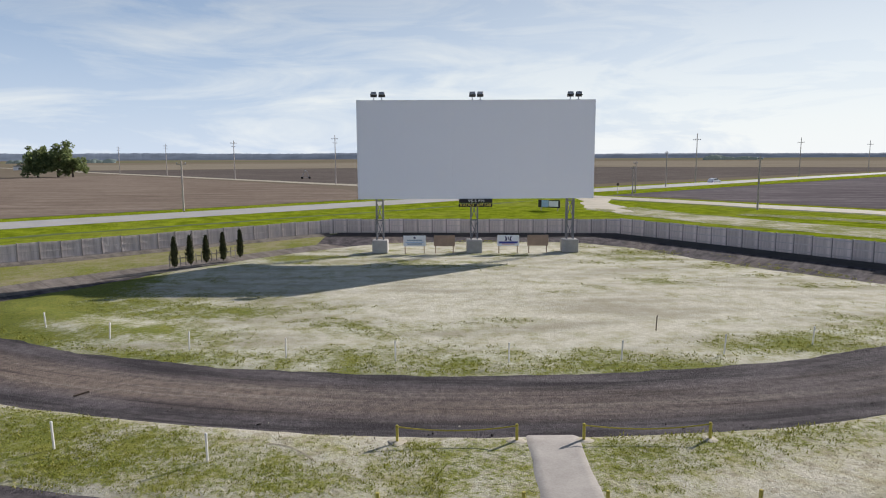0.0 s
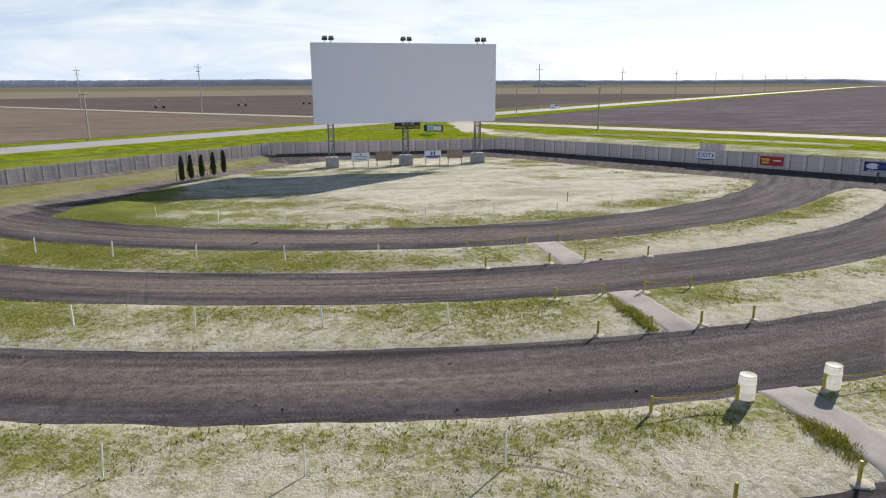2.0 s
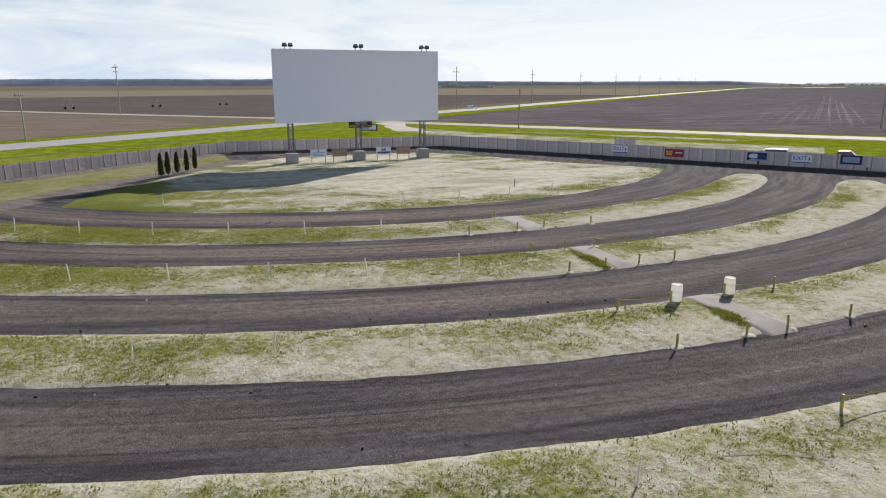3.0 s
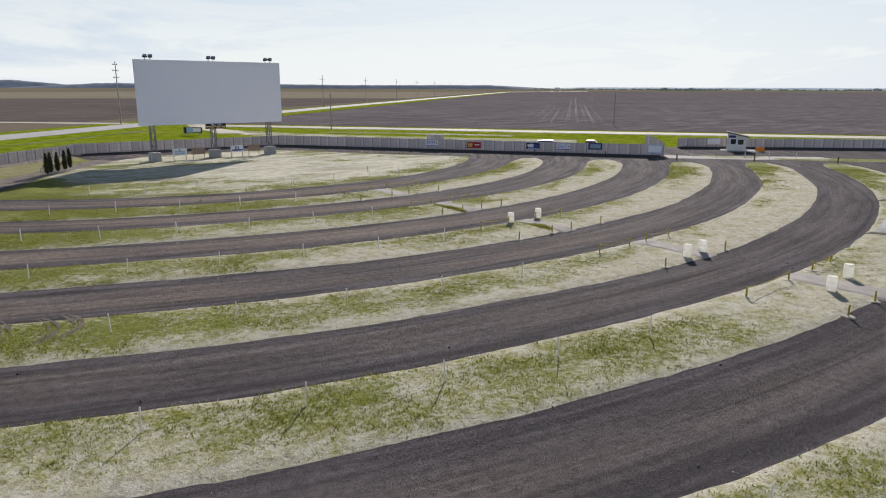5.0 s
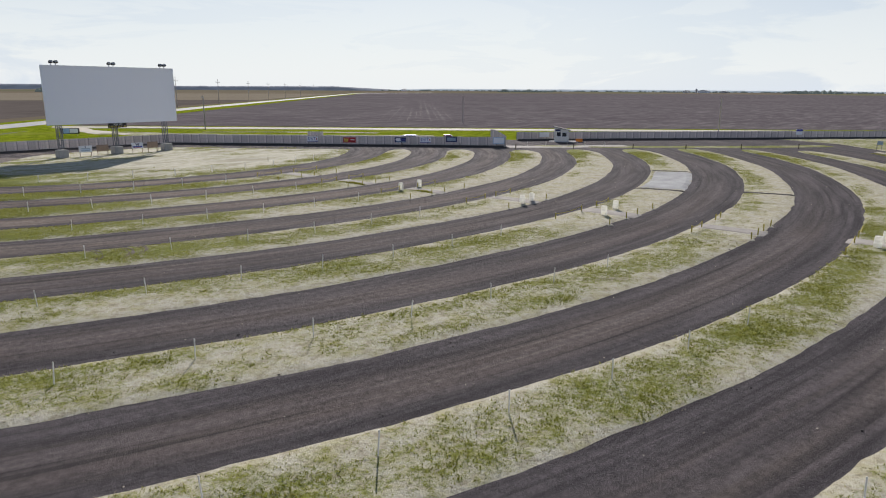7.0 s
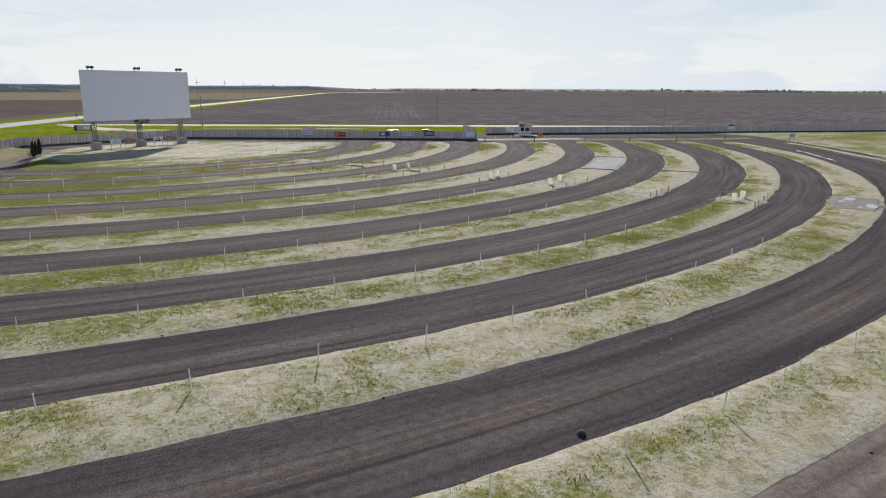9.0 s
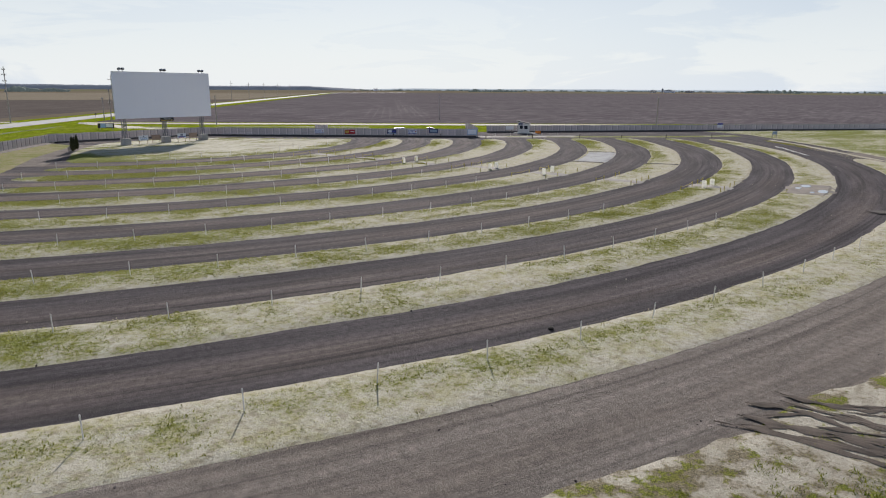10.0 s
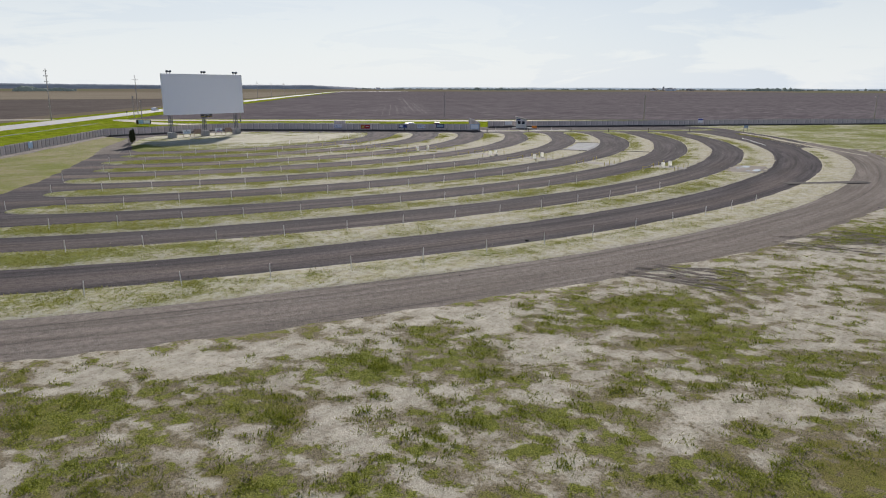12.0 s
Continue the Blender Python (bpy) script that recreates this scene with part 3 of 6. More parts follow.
EDGES = [
    (41.23, -0.41, -0.37), (45.94, -0.14, 0.13), (50.43, -0.34, -0.12), (54.80, 0.47, -0.19), (59.50, -0.13, -0.07),
    (63.97, 0.51, 0.08), (68.54, 0.76, -0.02), (72.91, 0.38, 0.0), (77.85, 0.45, -0.08), (82.02, 0.37, -0.06),
    (86.83, 0.34, -0.01), (91.48, 0.73, -0.27), (95.98, 0.66, -0.35), (100.75, 1.34, -0.34), (104.68, 0.92, -0.27),
    (108.89, 0.94, -0.03), (113.25, 0.44, -0.15), (118.46, 1.08, -0.31), (122.52, 0.50, -0.15), (127.14, 0.85, -0.22),
]
LEFT, RIGHT = -42.0, 41.5


def edge(i, deg):
    """Distance of edge i from the fan's centre in a direction (degrees from straight towards -y)."""
    t = np.radians(np.asarray(deg, float))
    a, b, c = EDGES[i]
    return a + b * t + c * t * t


def spot(r, deg):
    a = radians(deg)
    return CX + r * math.sin(a), CY - r * math.cos(a)


def growth_at(x, y, bias=0.0):
    a = np.degrees(np.arctan2(x - CX, CY - y))
    r, s = np.hypot(x - CX, y - CY), np.radians(a) * 80.0
    g = 0.45 * layered(s * 0.3, r * 1.1, 3.2, 3) + 0.25 * layered(x, y, 9.0, 5) + 0.3 * layered(x, y, 1.5, 9)
    right = np.clip((a + 15) / 25.0, 0, 1)
    left = np.clip((-12 - np.clip((r - 72) / 3, 0, 11) - a) / 14.0, 0, 1)
    ends = np.clip((a - 24) / 10.0, 0, 1) * np.clip((r - 50) / 25.0, 0, 1)
    return 0.5 + 1.15 * (g - 0.5) - 0.16 * right + 0.16 * left + 0.22 * ends + bias


def berm_growth(x, y, u, bias):
    """Growth across a berm: bare worn edges, and grass on the inner half towards the east."""
    a = np.degrees(np.arctan2(x - CX, CY - y))
    return growth_at(x, y, bias) - (0.07 + 0.2 * np.clip((a + 8) / 16, 0, 1)) * u - 0.3 * np.abs(u) ** 4


# mats of grass (positive) and bare stretches (negative): x, y, half width, half depth, weight
PATCHES = [
    (-73.7, -42.2, 2.4, 1.9, 1.3), (-72.6, -37.8, 2.3, 1.0, 1.0), (-69.9, -46.4, 1.6, 1.3, 1.1), (-75.7, -45.3, 2.8, 1.0, 1.1),
    (-61.6, -49.4, 1.1, 1.2, 0.8), (-65.1, -52.9, 1.1, 0.9, 0.8), (-59.1, -54.6, 3.8, 1.9, 0.7), (-52.6, -53.7, 2.7, 1.7, 0.9),
    (-57.0, -59.5, 3.0, 1.9, 0.8), (-65.1, -47.8, 1.4, 0.5, 0.9), (-63.3, -62.3, 0.9, 0.9, 1.0), (-57.5, -50.5, 3.0, 0.9, 0.6),
    (-68.3, -41.7, 3.9, 1.7, -1.0), (-69.2, -49.3, 1.6, 1.1, -1.0), (-66.4, -49.5, 1.9, 0.7, -0.8), (-58.2, -47.0, 4.4, 1.3, -0.7),
    (-66.9, -54.3, 2.2, 0.9, 0.9), (-62.6, -61.2, 4.8, 1.8, 1.0), (-67.1, -43.4, 2.6, 0.8, -0.9), (-71.0, -47.0, 1.4, 0.7, -0.5),
    (-61.9, -57.4, 2.5, 0.7, -0.9), (-68.1, -54.9, 2.0, 0.6, -0.9), (-64.5, -43.8, 4.0, 1.1, -0.7), (-38.0, -58.4, 5.5, 5.7, -0.9),
]


def outer_growth(x, y):
    """Growth on the ground outside the last row: mats, loose clumps and bare soil in wheel lines."""
    s, c = math.sin(radians(36)), math.cos(radians(36))
    u, v = x * c - y * s, x * s + y * c
    g = 0.2 * layered(x, y, 5.0, 13) + 0.26 * layered(u * 0.3, v, 1.7, 17) + 0.54 * layered(u, v, 0.55, 19)
    g = 0.5 + 2.7 * (g - 0.5) - 0.02
    for px, py, wide, deep, k in PATCHES:
        dx, dy = x - px, y - py
        along, depth = 0.82 * dx - 0.57 * dy, 0.57 * dx + 0.82 * dy
        g = g + 0.26 * k * np.exp(-(along / wide) ** 2 - (depth / deep) ** 2)
    return g


def strip(name, inner, outer, a0, a1, mat, label, category, height=0.07, bias=0.0, cells=12, step=0.45, tips=(2.2, 2.2), ragged=0.17, floor=-0.035, grow=None):
    """A raised strip of earth between two curved edges, rounded off at its ends."""
    mid = (float(inner(0.5 * (a0 + a1))) + float(outer(0.5 * (a0 + a1)))) / 2
    n = int(math.radians(a1 - a0) * mid / step)
    deg = np.linspace(a0, a1, n + 1)
    ri, ro = inner(deg), outer(deg)
    s0, s1 = np.radians(deg - a0) * mid, np.radians(a1 - deg) * mid
    k = np.ones_like(deg)
    for s, tip in ((s0, tips[0]), (s1, tips[1])):
        if tip:
            q = np.clip(s / tip, 0, 1)
            k *= np.sqrt(np.clip(1 - (1 - q) ** 2, 0, 1)) * 0.98 + 0.02
    half, cen = (ro - ri) / 2 * k, (ro + ri) / 2
    u = np.linspace(-1, 1, cells + 1)
    A = np.radians(deg)[:, None] + 0 * u
    rr = cen[:, None] + half[:, None] * u
    x0, y0 = CX + rr * np.sin(A), CY - rr * np.cos(A)
    rr = rr + np.abs(u) ** 3 * ragged * (layered(x0, y0, 1.9, 21) - 0.5) * 2 + np.abs(u) ** 3 * 0.4 * (grain(x0, y0, 9.0, 4) - 0.5)
    x, y = CX + rr * np.sin(A), CY - rr * np.cos(A)
    z = floor + (height - floor) * np.clip((1 - np.abs(u) ** max(4, 1.7 * (float(outer(a0)) - float(inner(a0))))), 0, 1) * np.clip(half[:, None] / 1.2, 0.05, 1) + 0.06 * (layered(x, y, 1.6, 12) - 0.5) * (1 - np.abs(u) ** 6)
    g = grow(x, y) if grow else berm_growth(x, y, u, bias)
    m = cells + 1
    faces = [(i * m + j, i * m + j + 1, (i + 1) * m + j + 1, (i + 1) * m + j) for i in range(n) for j in range(cells)]
    ob = raw(name, np.c_[x.ravel(), y.ravel(), z.ravel()], faces, mat, smooth=True, growth=g.ravel())
    return tagged(ob, label, category, kind="structure")


# ---- land out to the horizon ----
sheet("ground", [(-4500, -4500), (4500, -4500), (4500, 4500), (-4500, 4500)], -0.12, M_LAND, "flat farmland in brown, tan and green parcels reaching the horizon", "ground")


def hw(x, off=0.0):
    """The highway's line; off: metres to its far side."""
    d = Vector((1, 0.85)).normalized()
    y = 122.5 + 0.885 * x if x < 75 else 188.9 + 0.85 * (x - 75)
    return (x - d.y * off, y + d.x * off)


def lane(x, off=0.0):
    """The gravel lane's line; off: metres to its right-hand side."""
    d = Vector((1, -1.38)).normalized()
    return (x - d.y * off, 176 - 1.38 * x + d.x * off)


sheet("field_east", [hw(26, -12), hw(1100, -12), (1900, 500), (1600, -1400), lane(560, 9), lane(34, 9)], -0.08, M_FIELD_R, "dark ploughed field with pale dry patches", "field")
sheet("field_west", [hw(-420, 14), hw(2, 14), (-31, 192), (-148, 326), (-180, 290), (-520, 280)], -0.08, M_FIELD_L, "brown ploughed field beside the highway", "field")
sheet("field_north", [(12, 165), hw(60, 24), hw(330, 24), (60, 560), (-250, 460), (-23, 203)], -0.08, M_FIELD_B, "dark ploughed field behind the screen", "field")
sheet("field_far", [hw(340, 24), hw(900, 26), (420, 1200), (-520, 900), (-255, 465), (58, 568)], -0.075, M_FIELD_T, "tan stubble field beyond the dark soil", "field")
sheet("grass_verge", [hw(-300, -70), hw(-300, 13), hw(18, 13), hw(1100, 15), hw(1100, -11), hw(27, -11), lane(38, 7), lane(420, 7), (400, -420), (60, -260), (-10, -60), (-60, 20)], -0.06, M_LAWN, "bright green grass verge along the highway", "grass")
ribbon("highway_bank", [hw(-420), hw(150), hw(500), hw(870)], 21, -0.07, M_LAWN, "grassed bank that carries the highway", "grass", 1.0, 12.0, 0.55)
ribbon("highway", [hw(-420), hw(150), hw(500), hw(870), (1010, 960), (1300, 1010)], 9.4, 0.26, M_HIGHWAY, "pale two-lane asphalt highway", "road", 0.3, 12.0, 0.3)
ribbon("gravel_lane", [lane(24), lane(134), lane(420)], 6.5, -0.035, M_LANE, "pale gravel lane along the field", "road", 0.9, 4.0, 0.08)
ribbon("field_track", [(20, 150), (-26, 199), (-70, 250), (-170, 365), (-420, 660)], 6.0, -0.035, M_LANE, "pale gravel track between two fields", "road", 0.9, 6.0, 0.08)
ribbon("driveway", [(30, 128), (27.5, 116), (26.5, 103), (28, 95)], 5.0, -0.03, M_LANE, "pale gravel driveway off the junction", "road", 2.2, 2.0, 0.05)
# Flat dark strips paint in the shade of lane bank and highway ditch.
ribbon("lane_ditch", [lane(26, -4.3), lane(134, -4.3), lane(420, -4.3)], 1.5, -0.05, M_BANKSHADE, "dark grass strip beside the lane, coloured as its bank's shade", "ditch", 1.2, 2.5, 0.02)
ribbon("highway_ditch", [hw(-300, -12.5), hw(10, -12.5)], 0.9, -0.05, M_BANKSHADE, "dark grass strip beside the highway, coloured as its ditch's shade", "ditch", 1.8, 2.5, 0.02)

# ---- inside the fence ----
LF = [(-62.0, 22.4), (-9.6, 70.2), (18.9, 68.3), (50.7, 20.6)]
sheet("lot_gravel", [(-118, -32), (-62, 22.4), (-9.6, 70.2), (18.9, 68.3), (50.7, 20.6), (63, 30), (165, -70), (20, -170), (-130, -130)], 0.0, M_LOT, "dark compacted gravel between the parking rows", "gravel lot")


def fan_edge(i):
    return lambda deg: edge(i, deg)


BIAS = (0.11, 0.11, 0.05, 0.01, 0.02, 0.04, 0.03, 0.0, -0.11)
for k in range(9):
    left, right = LEFT + (-0.6, -1.0, 0.1, -0.3, 0.3, 0.2, 0.1, 0.2, 0.3)[k], RIGHT + (0.8, 0.4, -0.7, 0.0, 0.2, 1.0, -0.3, -1.5, -20.5)[k]
    strip("berm_%d" % (k + 1), fan_edge(1 + 2 * k), fan_edge(2 + 2 * k), left, right, M_BERM,
          "low parking berm of pale soil, straw and green grass", "berm", bias=BIAS[k], tips=(5.0, 6.0))
strip("outer_road", lambda d: edge(18, d) - 0.4, lambda d: edge(19, d) + 1.2, -60, 26, M_DIRT, "wide brown dirt road round the outermost row", "road", 0.03, cells=8, tips=(0, 0), ragged=0.3, floor=0.012)
strip("outer_ground", fan_edge(19), lambda d: edge(19, d) + 34, -62, 20, M_ROUGH, "trampled pale soil with clumps of green grass", "ground", 0.06, 0.08, 80, 0.45, (0, 0), 0.5, grow=outer_growth)

# the infield below the screen
RIM = [(31.5, 36.2), (30.2, 38.0), (27.8, 41.6), (24.1, 46.2), (20.6, 52.4), (17.3, 58.6), (14.0, 62.2), (11.5, 63.0), (1.0, 63.6), (-3.0, 63.2), (-8.0, 60.2), (-11.0, 57.2), (-14.2, 53.2), (-16.8, 49.2), (-18.8, 45.6), (-21.0, 41.6), (-23.3, 38.4)]


def rim(px, py, ang):
    """Distance from a point to the infield's outline in one direction."""
    d = Vector((math.cos(ang), math.sin(ang)))
    best = 1e9
    arc = [spot(float(edge(0, g)), g) for g in np.linspace(-41.5, 43.0, 60)]
    line = arc + RIM
    for (ax, ay), (bx, by) in zip(line, line[1:] + line[:1]):
        ex, ey = bx - ax, by - ay
        det = d.x * -ey + d.y * ex
        if abs(det) < 1e-9:
            continue
        s = ((ax - px) * -ey + (ay - py) * ex) / det
        t = (d.x * (ay - py) - d.y * (ax - px)) / det
        if s > 0 and -1e-6 <= t <= 1 + 1e-6:
            best = min(best, s)
    return best


# green and bare patches of the infield: x, y, half width, half depth, weight
MATS = [
    (20.7, 32.8, 4.0, 2.6, 0.3), (15.3, 29.3, 3.5, 1.4, 0.2), (12.7, 32.4, 1.6, 0.7, 0.25), (7.3, 39.7, 1.3, 0.6, 0.3), (15.1, 51.6, 1.8, 0.9, 0.3), (13.9, 42.6, 2.5, 0.9, 0.2),
    (7.4, 27.7, 1.4, 0.7, 0.25), (-8.6, 35.5, 3.4, 1.4, 0.28), (-12.2, 31.2, 4.5, 1.8, 0.15), (-20.9, 43.5, 3.0, 3.0, 0.3), (-8.9, 54.1, 3.2, 1.6, 0.28), (22.5, 40.9, 2.0, 1.2, 0.15),
    (4.0, 33.2, 2.6, 0.7, 0.15), (6.0, 46.0, 9.0, 3.6, -0.14), (3.0, 36.0, 8.0, 1.6, -0.1),
]


def infield_growth(x, y):
    """Thin streaky growth, thicker along the western and front edges."""
    r, a = np.hypot(x - CX, y - CY), np.degrees(np.arctan2(x - CX, CY - y))
    rim_in = edge(0, np.clip(a, -60, 60)) - r
    west, near = np.clip((1 - x) / 18, 0, 1), np.clip((36 - y) / 10, 0, 1)
    u, v = x * 0.96 - y * 0.28, x * 0.28 + y * 0.96
    g = 0.45 * layered(u * 0.55, v * 1.5, 9.0, 3) + 0.3 * layered(u * 0.6, v * 1.3, 3.1, 9) + 0.25 * layered(v, u, 1.3, 15)
    for px, py, wide, deep, k in MATS:
        g = g + 0.67 * k * np.exp(-((x - px) / wide) ** 2 - ((y - py) / deep) ** 2)
    return 0.5 + 1.5 * (g - 0.5) - 0.17 + 0.24 * west + 0.05 * near + 0.34 * np.clip((-16 - x) / 4, 0, 1) + 0.2 * np.clip(1 - rim_in / 4.5, 0, 1)


def infield():
    px, py, n, m = 3.0, 46.0, 300, 56
    reach = np.array([rim(px, py, 2 * math.pi * i / n) for i in range(n)])
    reach = (np.roll(reach, 1) + 2 * reach + np.roll(reach, -1)) / 4
    u = np.linspace(0, 1, m + 1)[1:] ** 0.8
    A = 2 * np.pi * np.arange(n)[:, None] / n + 0 * u
    x0, y0 = px + reach[:, None] * u * np.cos(A), py + reach[:, None] * u * np.sin(A)
    rr = reach[:, None] * u + u ** 12 * 0.9 * (layered(x0, y0, 1.9, 31) - 0.5)
    x, y = px + rr * np.cos(A), py + rr * np.sin(A)
    z = -0.015 + 0.06 * (1 - u ** 14) + 0.035 * (layered(x * 0.9 - y * 0.43, x * 0.43 + y * 0.9, 3.4, 8) - 0.5) * (1 - u ** 12)
    z += 0.16 * np.exp(-((reach[:, None] * (1 - u) - 3.2) / 1.5) ** 2) * np.clip((-9 - x) / 4, 0, 1)
    g = infield_growth(x, y)
    verts = [(px, py, 0.045)] + list(zip(x.ravel(), y.ravel(), z.ravel()))
    faces = []
    for i in range(n):
        a, b = 1 + i * m, 1 + ((i + 1) % n) * m
        faces.append((0, a, b))
        faces += [(a + j, a + j + 1, b + j + 1, b + j) for j in range(m - 1)]
    ob = raw("infield", verts, faces, M_INFIELD, smooth=True, growth=np.r_[0.3, g.ravel()])
    tagged(ob, "pale bare soil infield below the screen with thin grass", "ground", kind="structure")


infield()


def verge(name, line, inner, outer, mat, label, bias, height=0.05, cells=14, step=0.7):
    """Uneven grassed ground along a line, from inner to outer metres to its left side."""
    pts = [Vector(p) for p in line]
    rows = []
    for a, b in zip(pts, pts[1:]):
        k = max(1, int((b - a).length / step))
        rows += [a.lerp(b, i / k) for i in range(k)]
    rows.append(pts[-1])
    verts, faces, g = [], [], []
    for i, p in enumerate(rows):
        d = (rows[min(i + 1, len(rows) - 1)] - rows[max(i - 1, 0)]).normalized()
        s = Vector((-d.y, d.x))
        for k in range(cells + 1):
            u = k / cells
            q = p + s * (inner + (outer - inner) * u)
            e = 1.3 * (float(layered(q.x, q.y, 2.4, 41)) - 0.5) * (1 if k in (0, cells) else 0)
            q = q + s * e
            verts.append((q.x, q.y, -0.03 + (height + 0.03) * min(1, 5 * u, 5 * (1 - u)) + 0.05 * (float(grain(q.x, q.y, 1.7, 6)) - 0.5)))
            g.append(0.55 * float(layered(q.x, q.y, 6.0, 3)) + 0.45 * float(layered(q.x, q.y, 2.0, 9)) + bias)
    m = cells + 1
    faces = [(i * m + j, i * m + j + 1, (i + 1) * m + j + 1, (i + 1) * m + j) for i in range(len(rows) - 1) for j in range(cells)]
    return tagged(raw(name, verts, faces, mat, smooth=True, growth=g), label, "grass", kind="structure")


# worn ground outside the eastern fence
verge("bare_patch", [(27, 103), (31, 91), (37, 80), (44, 69), (53, 57), (63, 45)], -4.5, 4.5, M_BERM, "pale worn soil with thin grass outside the fence", 0.12, 0.0, 14)
verge("bare_patch_2", [(41, 91), (49, 83), (57, 72), (64, 61)], -1.6, 2.2, M_BERM, "pale worn soil with thin grass beside the lane", 0.12, 0.0, 8)

# grass between the western side road and the fence
wl = [(-88.0, -29.0), (-58.0, 3.0), (-47.3, 13.5), (-37.0, 26.5), (-30.0, 35.5), (-23.5, 45.0), (-16.5, 53.2), (-9.5, 61.5)]
verts, faces, g = [], [], []
fl = [(-116.0, -28.0), (-76.0, 8.9), (-62.0, 21.6), (-50.0, 32.6), (-40.0, 41.6), (-30.0, 50.9), (-20.0, 60.0), (-9.6, 69.2)]
for i in range(len(wl) - 1):
    for k in range(24):
        a, b = Vector(wl[i]).lerp(Vector(wl[i + 1]), k / 24), Vector(fl[i]).lerp(Vector(fl[i + 1]), k / 24)
        for j in range(21):
            q = a.lerp(b, j / 20)
            e = 0.9 * (float(layered(q.x, q.y, 2.4, 41)) - 0.5) if j == 0 else 0
            verts.append((q.x + e, q.y, (-0.03 if j in (0, 20) else 0.05) + 0.05 * (float(grain(q.x, q.y, 1.7, 6)) - 0.5)))
            g.append(0.55 * float(layered(q.x, q.y, 6.0, 3)) + 0.45 * float(layered(q.x, q.y, 2.0, 9)) + 0.02)
rowsn = len(verts) // 21
faces = [(i * 21 + j, i * 21 + j + 1, (i + 1) * 21 + j + 1, (i + 1) * 21 + j) for i in range(rowsn - 1) for j in range(20)]
tagged(raw("west_grass", verts, faces, M_VERGE, smooth=True, growth=g), "dry yellow-green grass beside the fence", "grass", kind="structure")

ribbon("west_side_road", [(-29.5, 35.0), (-24.6, 41.4), (-20.4, 47.2), (-13.6, 55.4), (-8.5, 61.5)], 4.2, 0.02, M_DIRT, "pale brown dirt track beside the grass", "road", 0.5, 3.0, 0.03)

# strips east of the rows
verge("east_strip", [(52.0, 15.0), (62.5, 1.0), (75, -14), (86, -24)], 1.5, 6.0, M_BERM, "pale soil strip with green grass", 0.22)
tri = [(101, -11), (95, -22), (82, -31), (71, -38), (61, -43.5), (51, -49), (43, -54.5), (34, -61)]
far = [(104, -13), (114, -22.5), (124, -32), (134, -42), (144, -51.5), (152, -59), (156, -75), (150, -100)]
verts, faces, g = [], [], []
for i in range(len(tri) - 1):
    for k in range(10):
        a, b = Vector(tri[i]).lerp(Vector(tri[i + 1]), k / 10), Vector(far[i]).lerp(Vector(far[i + 1]), k / 10)
        for j in range(41):
            q = a.lerp(b, (j / 40) ** 1.3)
            e = 1.6 * (float(layered(q.x, q.y, 2.4, 41)) - 0.5) if j == 0 else 0
            verts.append((q.x, q.y + e, (-0.04 if j in (0, 40) else 0.05) + 0.06 * (float(grain(q.x, q.y, 1.7, 6)) - 0.5)))
            g.append(0.55 * float(layered(q.x, q.y, 6.0, 3)) + 0.45 * float(layered(q.x, q.y, 2.0, 9)) + 0.15 + 0.5 * (float(layered(q.x * 0.4, q.y, 9.0, 27)) - 0.5) - 0.3 * max(0, 1 - j / 3))
faces = [(i * 41 + j, i * 41 + j + 1, (i + 1) * 41 + j + 1, (i + 1) * 41 + j) for i in range(len(verts) // 41 - 1) for j in range(40)]
tagged(raw("east_grass", verts, faces, M_BERM, smooth=True, growth=g), "bright green grass beside the far fence", "grass", kind="structure")
ribbon("pale_edge", [(80, -29.5), (69, -36.5), (60, -41.5), (51, -46.2), (43, -51), (35, -56)], 1.1, 0.0, M_LANE, "pale dry soil edge of the side road", "soil", 0.9, 0.8, 0.05)

# ---- the screen ----
Y0 = 55.7


def truss(h, w=0.52):
    """A square lattice leg standing at the origin."""
    bm = bmesh.new()
    cs = [(-w / 2, -w / 2), (w / 2, -w / 2), (w / 2, w / 2), (-w / 2, w / 2)]
    for x, y in cs:
        rod(bm, (x, y, 0), (x, y, h), 0.055, n=6)
    bays = 4
    for k in range(bays):
        z0, z1 = h * k / bays, h * (k + 1) / bays
        for i in range(4):
            (ax, ay), (bx, by) = cs[i], cs[(i + 1) % 4]
            if k % 2:
                (ax, ay), (bx, by) = (bx, by), (ax, ay)
            rod(bm, (ax, ay, z0), (bx, by, z1), 0.032, n=5)
            rod(bm, (ax, ay, z1), (bx, by, z1), 0.03, n=5)
    return bm


def floodlight(parent, m):
    """A boxy floodlight on a short bracket, aimed down at the lot."""
    tilt = Matrix.Rotation(radians(-28), 4, "X")
    bm = prism([(-0.26, -0.16), (0.26, -0.16), (0.2, 0.14), (-0.2, 0.14)], -0.17, 0.17)
    bmesh.ops.bevel(bm, geom=list(bm.edges), offset=0.02, segments=1, affect="EDGES")
    bmesh.ops.transform(bm, matrix=m @ Matrix.Translation((0, -0.06, 0.44)) @ tilt, verts=bm.verts)
    lamp_body = part("floodlight", bm, M_BLACK, parent, "black floodlight on the top edge")
    bm = B(0, 0, 0, 0.42, 0.02, 0.24)
    bmesh.ops.transform(bm, matrix=m @ Matrix.Translation((0, -0.06, 0.44)) @ tilt @ Matrix.Translation((0, -0.182, -0.01)), verts=bm.verts)
    part("lens", bm, M_LENS, lamp_body)
    bm = B(0, 0, 0.14, 0.07, 0.07, 0.3)
    box(bm, 0, 0, 0.01, 0.2, 0.2, 0.03)
    bmesh.ops.transform(bm, matrix=m, verts=bm.verts)
    part("bracket", bm, M_STEEL, lamp_body)


